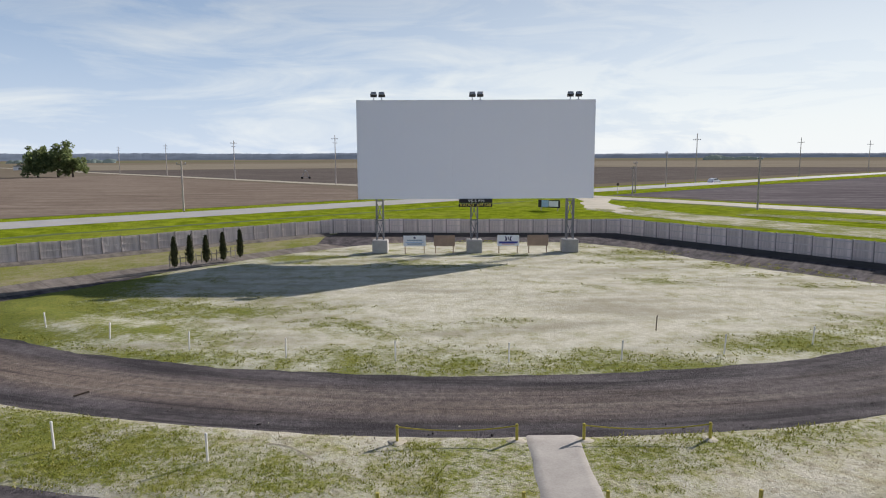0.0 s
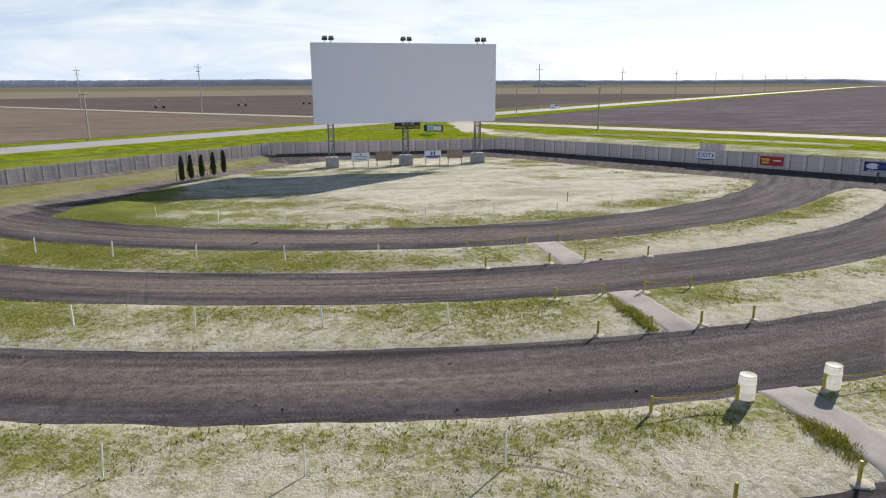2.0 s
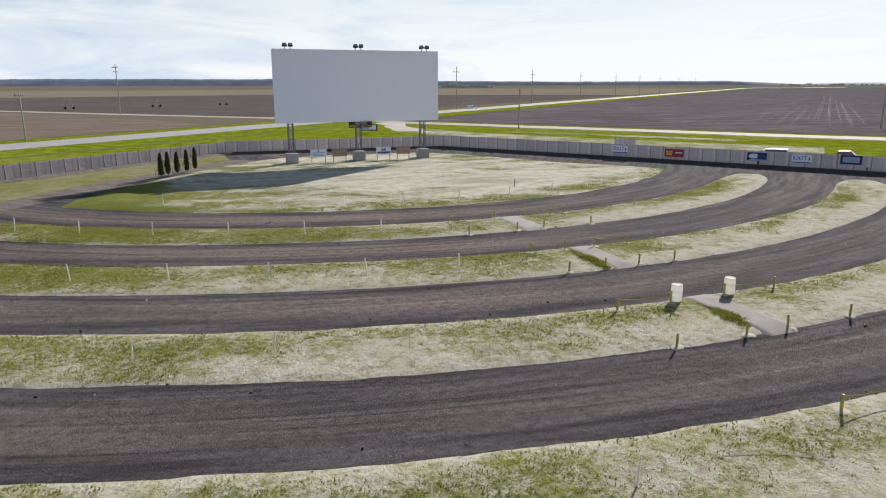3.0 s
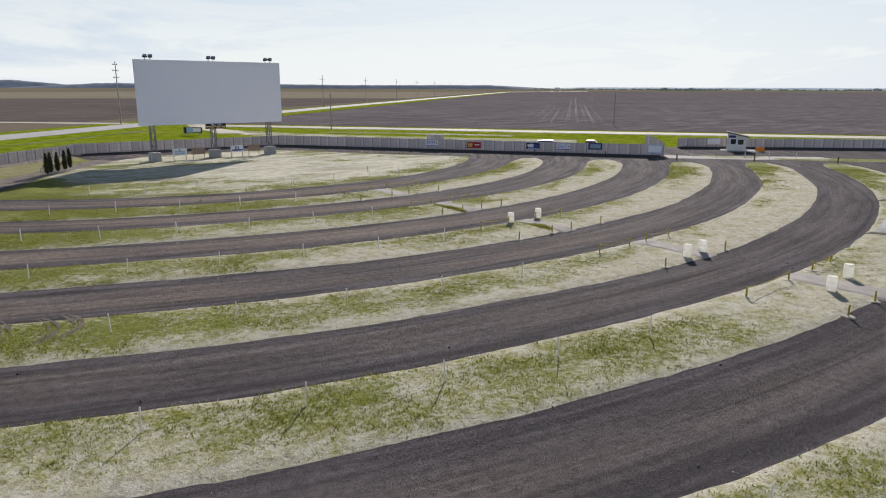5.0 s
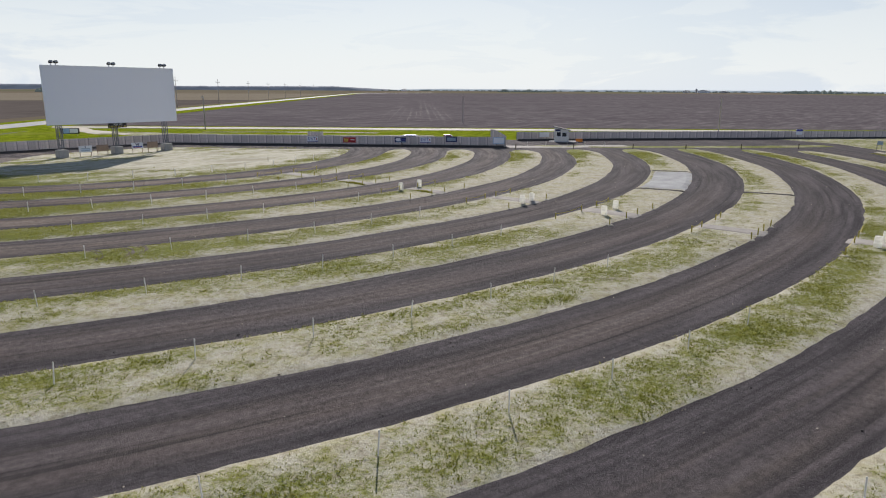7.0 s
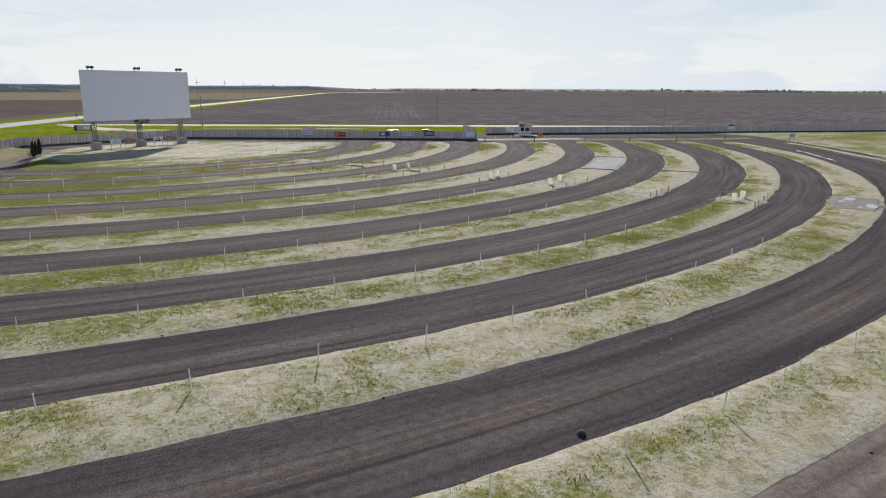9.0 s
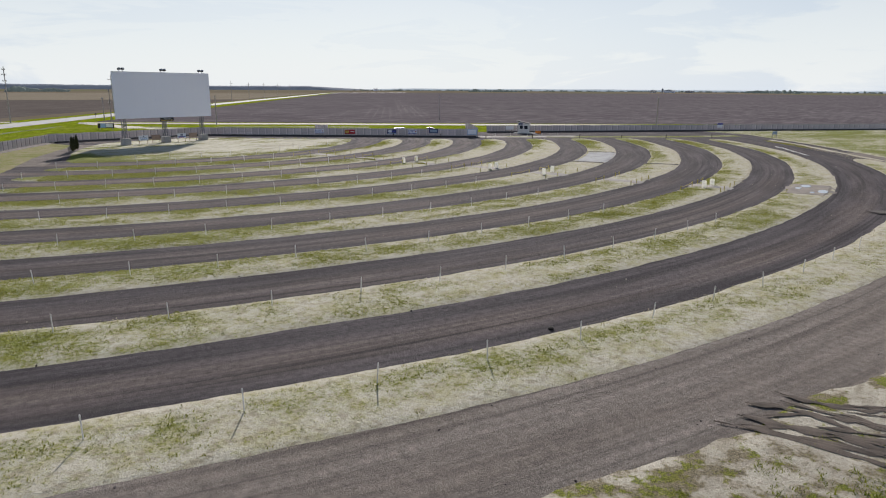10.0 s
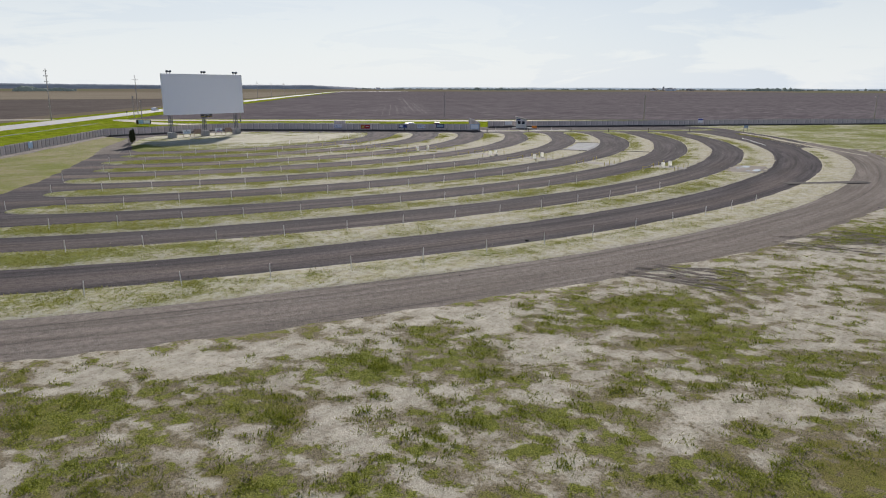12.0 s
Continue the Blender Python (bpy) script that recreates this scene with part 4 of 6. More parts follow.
def movie_screen():
    ob = thing("movie_screen", "white drive-in movie screen on three lattice legs with floodlights", "movie screen", pose(0, 0, 0))
    x0, x1, z0, z1 = -5.34, 13.11, 4.36, 11.94
    n, w = 5, (x1 - x0) / 5
    for k in range(n):
        bm = B(x0 + w * (k + 0.5), Y0 + 0.05, (z0 + z1) / 2, w - 0.003, 0.1, z1 - z0)
        part("screen_panel", bm, M_SCREEN, ob)
    part("top_cap", B((x0 + x1) / 2, Y0 + 0.09, z1 + 0.035, x1 - x0 + 0.1, 0.26, 0.07), M_SCREEN, ob)
    for x in (x0 - 0.03, x1 + 0.03):
        part("side_trim", B(x, Y0 + 0.09, (z0 + z1) / 2, 0.055, 0.24, z1 - z0), M_SCREEN, ob)
    bm = bmesh.new()
    for z in np.linspace(z0 + 0.2, z1 - 0.2, 6):
        box(bm, (x0 + x1) / 2, Y0 + 0.18, float(z), x1 - x0 - 0.1, 0.14, 0.12)
    for x in np.linspace(x0 + 0.3, x1 - 0.3, 9):
        box(bm, float(x), Y0 + 0.31, (z0 + z1) / 2, 0.12, 0.12, z1 - z0 - 0.1)
    part("back_frame", bm, M_STEEL, ob)
    for x in (-3.75, 3.78, 11.45):
        bm = truss(6.2)
        bmesh.ops.translate(bm, vec=(x, Y0 + 0.64, 1.08), verts=bm.verts)
        part("truss_leg", bm, M_TRUSS, ob)
        bm = B(x, Y0 + 0.55, 0.56, 1.22, 1.25, 1.04, 0.04)
        bmesh.ops.subdivide_edges(bm, edges=list(bm.edges), cuts=1)
        part("concrete_base", bm, M_CONCRETE, ob, "grey concrete footing block")
    for x in (-4.03, -3.42, 3.58, 4.2, 11.2, 11.84):
        floodlight(ob, pose(x, Y0 + 0.1, z1 + 0.06, 0, 0, (x * 37) % 9 - 4))
    s = part("frequency_sign", B(3.86, Y0 - 0.1, 4.2, 2.62, 0.1, 0.33, 0.01), M_BLACK, ob, "black radio frequency sign with white letters")
    lettering("95.5 FM", 0.3, M_LETTER_W, s, pose(3.9, Y0 - 0.158, 4.2), 1.25)
    s = part("frequency_sign", B(3.84, Y0 - 0.1, 3.86, 2.66, 0.1, 0.27, 0.01), M_BLACK, ob, "black radio sign with yellow letters")
    lettering("RADIO  AM 540", 0.27, M_LETTER_Y, s, pose(3.84, Y0 - 0.158, 3.86), 2.4)


movie_screen()


def sign_board(x0, x1, mat, label, marks):
    ob = thing("sign_board", label, "sign", pose((x0 + x1) / 2, Y0 - 0.2, 0.06), "boards below the screen")
    w = x1 - x0
    panel = part("panel", B(0, 0, 1.0, w, 0.03, 0.86, 0.006), mat, ob)
    for s in (-1, 1):
        part("post", B(s * (w / 2 - 0.13), 0.05, 0.66, 0.07, 0.06, 1.4), M_PLY, ob)
    for cx, cz, sx, sz, m in marks:
        bm = B(cx, -0.021, 1.0 + cz, sx, 0.012, sz)
        part("printed_bar", bm, m, panel)
    return ob


sign_board(-1.87, -0.1, M_WHITE, "white sign board with small emblem and grey lines",
           [(0, 0.26, 0.16, 0.14, M_NAVY), (0, 0.05, 1.2, 0.09, M_GREYBLUE), (0, -0.1, 1.4, 0.07, M_SKYBLUE), (0, -0.24, 1.15, 0.1, M_GREYBLUE)])
sign_board(0.54, 2.2, M_PLY, "bare brown plywood sign board on two posts", [])
b3 = sign_board(5.57, 7.3, M_WHITE, "white sign board with blue emblem and blue band", [(0, -0.16, 1.5, 0.16, M_BLUE), (0, -0.29, 1.0, 0.05, M_RED)])
for s in (-1, 1):
    bm = prism([(s * 0.1, -0.02), (s * 0.28, -0.02), (s * 0.2, 0.14), (s * 0.3, 0.34), (s * 0.14, 0.3), (s * 0.1, 0.15)], -0.006, 0.006)
    bmesh.ops.translate(bm, vec=(0, -0.022, 1.0), verts=bm.verts)
    part("emblem", bm, M_NAVY, b3.children[0])
part("emblem", B(0, -0.021, 1.16, 0.07, 0.012, 0.28), M_NAVY, b3.children[0])
sign_board(7.95, 9.62, M_PLY, "bare brown plywood sign board on two posts", [])

# ---- fences ----


def fence_parts(length, height):
    n, out, back = 10, [], []
    for k in range(n):
        w, o = length / n, 0.003 * ((k * 7) % 3 - 1)
        for x in (-length / 2 + w * k, -length / 2 + w * (k + 1) - 0.012):
            out.append((x, o - 0.015))
            back.append((x, o + 0.015))
    bm = prism(out + back[::-1], 0.06, height)
    bmesh.ops.transform(bm, matrix=Matrix(((1, 0, 0, 0), (0, 0, 1, 0), (0, 1, 0, 0), (0, 0, 0, 1))), verts=bm.verts)
    bmesh.ops.recalc_face_normals(bm, faces=bm.faces)
    return bm


def fence(a, b, height, label, facing=1, rail=None):
    """A board fence from a to b; facing: the side, to the left of the line, that shows posts and rails."""
    a, b = Vector(a), Vector(b)
    d = b - a
    n = max(1, round(d.length / 1.45))
    step = d.length / n
    turn = math.degrees(math.atan2(d.y, d.x))
    ob = thing("fence", label, "fence", pose(a.x, a.y, 0, 0, 0, turn))
    boards = part("panel", fence_parts(step - 0.02, height), rail or M_FENCE, ob)
    post = part("post", B(0, facing * 0.04, height / 2 + 0.03, 0.075, 0.05, height + 0.06, 0.01), M_FENCE_POST, ob)
    rails = [part("rail", B(0, facing * 0.03, z, step - 0.1, 0.02, 0.075), rail or M_RAIL, ob) for z in (0.3, height * 0.55, height - 0.16)]
    for k in range(n + 1):
        for src, dx in [(post, 0.0)] + ([(o, step / 2) for o in [boards] + rails] if k < n else []):
            o = src if k == 0 else src.copy()
            if k:
                scene.collection.objects.link(o)
            o.location = (k * step + dx, 0, 0.025 * math.sin(k * 1.7 + dx) - 0.02)
            o.rotation_euler = (0, 0.006 * math.sin(k * 2.3), 0)
    return ob


fence(LF[0], LF[1], 1.5, "weathered grey board fence with rails and posts beside dry grass", -1, M_FENCE_W)
fence(LF[1], LF[2], 1.55, "weathered grey board fence behind the screen", -1)
fence(LF[2], LF[3], 1.6, "weathered grey board fence with sign boards along the eastern side", -1)
FAR = [(65.0, 27.0), (165.0, -71.0)]
fd = (Vector(FAR[1]) - Vector(FAR[0])).normalized()
ob = thing("fence_sign", "white sign board on the far fence", "sign", pose(68.8, 23.3, 1.0, 0, 0, math.degrees(math.atan2(fd.y, fd.x))))
part("panel", B(0, -0.16, 0, 1.9, 0.04, 0.85, 0.01), M_WHITE, ob)
# Soil bank whose near-black tone also paints in the fence's shadow.
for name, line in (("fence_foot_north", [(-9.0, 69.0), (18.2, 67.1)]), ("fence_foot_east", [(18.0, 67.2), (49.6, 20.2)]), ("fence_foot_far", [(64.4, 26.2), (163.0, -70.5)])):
    ribbon(name, line, 2.5, -0.02, M_DARKSOIL, "low bank of dark damp soil, its tone deepened for fence shade", "soil", 0.5, 2.6, 0.3)
fence(FAR[0], FAR[1], 1.5, "long weathered grey board fence beside the field", -1)
ribbon("rubble_strip", [(-61.2, 22.0), (-9.9, 69.0)], 1.5, 0.03, M_RUBBLE, "grey rubble and soil along the foot of the fence", "soil", 0.8, 1.1, 0.24)

FD = (Vector(LF[3]) - Vector(LF[2])).normalized()
FT = math.degrees(math.atan2(FD.y, FD.x))


def fence_sign(s0, s1, z0, z1, mat, label):
    """A sign board hung on the eastern fence between two distances along it."""
    p = Vector(LF[2]) + FD * (s0 + s1) / 2
    ob = thing("fence_sign", label, "sign", pose(p.x, p.y, 0, 0, 0, FT), "signs on the fence")
    panel = part("panel", B(0, -0.16, (z0 + z1) / 2, s1 - s0, 0.03, z1 - z0, 0.006), mat, ob)
    return ob, panel, (z0 + z1) / 2


for s in (24.2, 43.2):
    ob, panel, zc = fence_sign(s, s + 1.82, 0.55, 1.4, M_WHITE, "white exit sign with blue letters and a red arrow")
    lettering("EXIT", 0.62, M_BLUE, panel, pose(-0.15, -0.185, zc + 0.07), 1.3)
    part("underline", B(0, -0.18, zc - 0.35, 1.8, 0.012, 0.1), M_BLUE, panel)
    bm = prism([(0.62, -0.16), (0.8, 0.05), (0.62, 0.26)], -0.006, 0.006)
    bmesh.ops.translate(bm, vec=(0, -0.184, zc), verts=bm.verts)
    part("arrow", bm, M_RED, panel, "red arrow")
ob, panel, zc = fence_sign(30.3, 32.4, 0.45, 1.32, M_RED, "red sign with a yellow emblem")
part("emblem", B(-0.55, -0.18, zc + 0.12, 0.75, 0.012, 0.2), M_LETTER_Y, panel)
part("emblem", B(-0.55, -0.18, zc - 0.16, 0.6, 0.012, 0.2), M_LETTER_Y, panel)
part("printed_bar", B(0.5, -0.18, zc + 0.05, 0.7, 0.012, 0.12), M_LETTER_W, panel)
ob, panel, zc = fence_sign(38.95, 40.85, 0.56, 1.4, M_NAVY, "navy blue sign with a white oval and white stripe")
bm = lathe([(0.34, -0.006), (0.34, 0.006)], 24)
bmesh.ops.transform(bm, matrix=pose(-0.3, -0.184, zc + 0.05, 90) @ Matrix.Diagonal((1.5, 0.75, 1, 1)), verts=bm.verts)
part("oval", bm, M_LETTER_W, panel)
part("printed_bar", B(0.1, -0.185, zc - 0.34, 1.6, 0.012, 0.12), M_SKYBLUE, panel)
part("printed_bar", B(0.42, -0.187, zc + 0.04, 0.8, 0.012, 0.2), M_BLUE, panel)
ob, panel, zc = fence_sign(47.5, 49.35, 0.7, 1.6, M_NAVY, "dark blue framed sign with pale printed panel")
part("printed_bar", B(0, -0.18, zc, 1.45, 0.012, 0.55), M_GREYBLUE, panel)
ob, panel, zc = fence_sign(55.3, 57.2, 0.45, 1.55, M_SKYBLUE, "pale blue sign at the end of the fence")
part("printed_bar", B(0, -0.18, zc, 1.7, 0.012, 0.9), M_WHITE, panel)


def raised_panel(s0, s1, h0, h1, off, label):
    """A taller boarded panel behind the fence whose top falls from h0 to h1."""
    p, nrm = Vector(LF[2]) + FD * s0, Vector((-FD.y, FD.x))
    ob = thing("boarded_panel", label, "fence panel", pose(p.x + nrm.x * off, p.y + nrm.y * off, 0, 0, 0, FT))
    n = 12
    for k in range(n):
        u0, u1 = (s1 - s0) * k / n, (s1 - s0) * (k + 1) / n
        t0, t1 = h0 + (h1 - h0) * (k / n) ** 1.6, h0 + (h1 - h0) * ((k + 1) / n) ** 1.6
        part("board", prism([(u0, 0.02), (u1 - 0.01, 0.02), (u1 - 0.01, t1), (u0, t0)], -0.012, 0.012), M_FENCE, ob)
    for u in (0.15, (s1 - s0) - 0.15):
        part("post", B(u, 0.07, (h1 + 0.1) / 2, 0.1, 0.1, h1 + 0.1), M_FENCE_POST, ob)


raised_panel(24.2, 26.8, 2.2, 2.2, 0.3, "tall bare boarded panel behind the fence")
raised_panel(54.9, 57.5, 2.85, 1.7, 0.25, "tall boarded panel with curved top ending the fence")

sg = thing("fence_sign", "small white and blue sign on the far fence", "sign", pose(106.3, -13.5, 0, 0, 0, math.degrees(math.atan2(fd.y, fd.x))))
k = part("panel", B(0, -0.16, 1.3, 1.4, 0.04, 1.1, 0.01), M_WHITE, sg)
part("printed_bar", B(0, -0.19, 1.62, 1.4, 0.012, 0.4), M_BLUE, k)
sg = thing("post_sign", "small grey-blue sign on two short posts in the grass", "sign", pose(84.8, -29.2, 0.03, 0, 0, -38))
part("panel", B(0, 0, 1.1, 1.15, 0.05, 0.6, 0.01), M_GREYBLUE, sg)
for s in (-0.5, 0.5):
    part("post", B(s, 0.06, 0.55, 0.08, 0.08, 1.1), M_FENCE_POST, sg)
sg = thing("fence_sign", "light blue sign on the western fence", "sign", pose(-33.0, 48.85, 0, 0, 0, math.degrees(math.atan2(47.8, 52.4))))
part("panel", B(0, -0.17, 0.95, 1.5, 0.03, 0.9, 0.006), M_SKYBLUE, sg)

# ---- arborvitae row and low picket fence ----


def arborvitae(x, y, h, w, seed):
    ob = thing("arborvitae", "narrow dark green-brown arborvitae shrub on the infield bank", "shrub", pose(x, y, 0.27, 0, 0, seed * 50), "row of arborvitae")
    rs = np.random.RandomState(seed)
    part("trunk", R((0, 0, 0), (0, 0, h * 0.8), 0.04, 0.012, n=6), M_BARK, ob)
    n = 1500
    u = rs.rand(n) ** 0.8
    prof = np.interp(u, [0, 0.12, 0.35, 0.7, 0.9, 1.0], [0.55, 0.9, 1.0, 0.66, 0.3, 0.04])
    a = rs.rand(n) * 2 * np.pi
    lump = 1 + 0.22 * np.sin(3 * a + u * 9 + seed) + 0.15 * rs.randn(n)
    r = w / 2 * prof * lump * (0.55 + 0.45 * rs.rand(n))
    c = np.c_[r * np.cos(a), r * np.sin(a), 0.08 + u * (h - 0.08)]
    s = 0.05 + 0.05 * rs.rand(n)
    out = np.c_[np.cos(a), np.sin(a), np.zeros(n)]
    side = np.c_[-np.sin(a), np.cos(a), np.zeros(n)] + 0.6 * rs.randn(n, 3) * 0.5
    up = np.c_[0.3 * np.cos(a), 0.3 * np.sin(a), np.ones(n)] + 0.3 * rs.randn(n, 3)
    v = np.stack([c - side * s[:, None] * 0.6, c + side * s[:, None] * 0.6, c + up * s[:, None] * 1.8 + out * 0.02], 1).reshape(-1, 3)
    raw("foliage", v, np.arange(3 * n).reshape(-1, 3), M_CEDAR, ob)


for k, (x, y, h, w) in enumerate(((-17.0, 47.8, 2.0, 0.54), (-16.4, 49.1, 1.95, 0.6), (-15.6, 50.0, 1.85, 0.56), (-14.7, 51.0, 1.95, 0.54), (-13.9, 52.5, 2.0, 0.52))):
    arborvitae(x, y, h, w * 0.78, k + 3)
pk = thing("picket_fence", "low grey picket fence between the shrubs", "fence", pose(-17.5, 48.2, 0.25, 0, 0, math.degrees(math.atan2(5.0, 3.6))))
for k in range(15):
    part("picket", B(0.42 * k, 0.02 * math.sin(k * 4), 0.4, 0.05, 0.03, 0.8 + 0.12 * math.sin(k * 2.1)), M_FENCE_POST, pk)
part("rail", B(2.95, 0.035, 0.52, 6.0, 0.03, 0.05), M_FENCE_POST, pk)

# ---- marker posts along the rows ----


def marker_post():
    bm = lathe([(0.03, 0), (0.03, 0.7), (0.036, 0.7), (0.036, 0.74), (0.024, 0.76)], 10)
    ob = part("marker_post", bm, M_PVC, None, "thin white plastic marker pole standing in the berm")
    return tagged(ob, category="post", group="marker poles along the rows")


# row radius, first angle, step, count to the left
POSTS = [(39.4, 18.7, -6.16, 9), (48.3, -9.9, -5.15, 7), (57.4, -7.35, -4.3, 9), (66.4, -7.3, -3.7, 10), (75.2, -8.2, -3.4, 11), (83.7, -8.8, -2.95, 12),
         (92.8, -10.0, -2.64, 13), (101.7, -11.9, -2.42, 13), (109.6, -10.5, -2.22, 14), (119.3, -11.3, -2.05, 15)]
first = marker_post()
rnd = random.Random(5)
for i, (r, a0, da, n) in enumerate(POSTS):
    for k in range(n):
        x, y = spot(r + rnd.uniform(-0.1, 0.1), a0 + da * k)
        m = pose(x, y, 0.05 if i == 0 else 0.08, rnd.uniform(-4, 4), rnd.uniform(-4, 4), rnd.uniform(0, 360))
        m = m @ Matrix.Diagonal((1, 1, 1, 1) if i < 3 else (0.68, 0.68, 0.97, 1))
        if i == k == 0:
            first.matrix_world = m
        else:
            copy_thing(first, m)

# ---- paths, yellow barrier posts, drums ----


def yellow_post(name, parent, x, y, h=0.47):
    bm = B(x, y, h / 2, 0.07, 0.07, h, 0.01)
    return part(name, bm, M_YELLOW, parent)


def footing(parent, x, y, seed):
    bm = lathe([(0.26, -0.03), (0.22, 0.0), (0.13, 0.02), (0.06, 0.025)], 12)
    for v in bm.verts:
        v.co.x *= 1 + 0.25 * math.sin(seed + v.co.y * 9)
        v.co.y *= 1 + 0.2 * math.cos(seed * 2 + v.co.x * 7)
    bmesh.ops.translate(bm, vec=(x, y, 0), verts=bm.verts)
    part("footing", bm, M_LANE, parent, "pale concrete footing")


def rope_barrier(a, b, seed):
    """Two yellow posts with a slack rope between."""
    a, b = Vector(a), Vector(b)
    d = b - a
    ob = thing("rope_barrier", "yellow wooden posts with a slack yellow rope beside the path", "barrier", pose(a.x, a.y, 0.07, 0, 0, math.degrees(math.atan2(d.y, d.x))), "rope barriers at the paths")
    yellow_post("post", ob, 0, 0)
    yellow_post("post", ob, d.length, 0)
    footing(ob, 0, 0, seed)
    footing(ob, d.length, 0, seed + 2)
    bm = bmesh.new()
    pts = [Vector((d.length * k / 10, 0, 0.42 - 0.12 * (1 - (k / 5 - 1) ** 2))) for k in range(11)]
    for p, q in zip(pts, pts[1:]):
        rod(bm, p, q, 0.018, n=5, caps=False)
    part("rope", bm, M_ROPE, ob)


def bollard(x, y, seed):
    ob = thing("bollard", "short yellow wooden post on a pale concrete footing", "bollard", pose(x, y, 0.04, (seed * 3) % 5 - 2, (seed * 7) % 5 - 2, seed * 23 % 40), "bollards at the paths")
    yellow_post("post", ob, 0, 0, 0.48)
    footing(ob, 0, 0, seed)


def drum(x, y, seed):
    ob = thing("drum", "white plastic drum beside the path", "barrel", pose(x, y, 0.07, 0, 0, seed * 40) @ Matrix.Scale(0.77, 4), "white drums")
    bm = lathe([(0.25, 0), (0.28, 0.02), (0.285, 0.26), (0.298, 0.28), (0.298, 0.31), (0.285, 0.33), (0.285, 0.56), (0.298, 0.58), (0.298, 0.61), (0.285, 0.63), (0.28, 0.8), (0.255, 0.84)], 28)
    part("body", bm, M_DRUM, ob, smooth=True)
    bm = lathe([(0.262, 0.83), (0.275, 0.84), (0.275, 0.875), (0.25, 0.885), (0.24, 0.868)], 28)
    part("lid", bm, M_DRUM, ob, smooth=True)


def path(name, pts, i):
    """A concrete walkway over a berm, as a slab that follows its rise."""
    (a, b, c, d) = [Vector(p) for p in pts]
    n, m = 14, 10
    verts, faces = [], []
    for k in range(n + 1):
        u = k / n
        for j in range(m + 1):
            p = a.lerp(d, u).lerp(b.lerp(c, u), j / m)
            e = 0.16 * (float(grain(p.x, p.y, 0.8, 3)) - 0.5) if j in (0, m) else 0
            verts.append((p.x + e, p.y, -0.01 + 0.115 * (1 - abs(2 * u - 1) ** 8) - (0.06 if j in (0, m) else 0)))
    faces = [(k * (m + 1) + j, (k + 1) * (m + 1) + j, (k + 1) * (m + 1) + j + 1, k * (m + 1) + j + 1) for k in range(n) for j in range(m)]
    tagged(raw(name, verts, faces, M_PATH, smooth=True), "grey concrete walkway across the berm", "path", kind="structure")


PATHS = [  # y at the inner edge, y at the outer edge, x of the walkway, x of the inner posts, x of the outer posts, drums
    (20.1, 15.5, 3.0, 4.6, (-0.4, 2.8, 4.6, 8.0), (-0.6, 2.5, 4.3, 7.6), ()),
    (11.2, 6.5, 2.8, 4.2, (0.5, 2.5, 4.3, 6.4), (0.4, 2.4, 4.3, 6.4), ()),
    (2.0, -2.7, 2.5, 4.0, (-0.9, 1.6, 4.3, 7.0), (-1.3, 1.7, 3.6, 6.7), ((1.95, 1.55), (4.6, 1.5))),
    (-7.0, -12.0, 3.0, 4.6, (-0.4, 2.4, 4.1, 6.5), (-0.3, 5.8), ((2.46, -11.2), (4.1, -11.15))),
    (-16.2, -21.0, 2.1, 4.0, (-2.2, 2.0, 4.7, 7.0), (-1.5, 1.5, 3.6, 6.8), ((1.7, -18.75), (4.65, -18.4))),
    (-25.5, -30.1, 1.2, 2.9, (-0.8, 1.4, 4.7, 5.9), (-0.5, 1.2, 2.8, 4.9), ()),
    (-34.5, -38.8, 2.2, 4.0, (-1.8, 2.2, 4.2, 6.2), (-0.5, 1.0, 3.4, 5.3), ((1.86, -36.3), (3.75, -36.6))),
]
for i, (yi, yo, xa, xb, inner, outer, drums) in enumerate(PATHS):
    path("walkway_%d" % (i + 1), [(xa, yi), (xb, yi), (xb - 0.15, yo), (xa - 0.15, yo)], i)
    for k in range(0, len(inner), 2):
        rope_barrier((inner[k], yi - 0.55), (inner[k + 1], yi - 0.55), i + k)
    for k, x in enumerate(outer):
        bollard(x, yo + 0.4, i * 4 + k)
    for k, (x, y) in enumerate(drums):
        drum(x, y, i + k)

# dark wooden posts along the eastern side road, and the pale strip behind them
for k, (x, y) in enumerate(((39.0, 33.0), (44.0, 25.0), (47.5, 16.6), (54.0, 9.8), (59.7, 2.2), (65.0, -4.5), (72.0, -11.2), (79.0, -18.4))):
    ob = thing("guide_post", "short dark wooden guide post beside the side road", "post", pose(x, y, 0, (k * 3) % 5 - 2, (k * 7) % 4 - 2, k * 31), "dark posts by the side road")
    part("body", B(0, 0, 0.4, 0.13, 0.13, 0.84, 0.015), M_BARK, ob)
for k, (x, y) in enumerate(((53.6, 18.0), (55.3, 15.5), (57.6, 12.8), (59.6, 10.5), (62.3, 8.2))):
    ob = thing("stake", "thin pale wooden stake on the pale strip", "stake", pose(x, y, 0, (k * 3) % 7 - 3, (k * 5) % 7 - 3, k * 17), "pale stakes on the strip")
    part("body", B(0, 0, 0.4, 0.07, 0.07, 0.84, 0.01), M_RAIL, ob)
ribbon("pale_strip", [(50.5, 20.0), (54.0, 16.2), (58.0, 12.0), (65.5, 5.6)], 3.8, 0.045, M_PALESOIL, "pale concrete-dusted strip before the booth", "soil", 1.6, 0.8, 0.02)

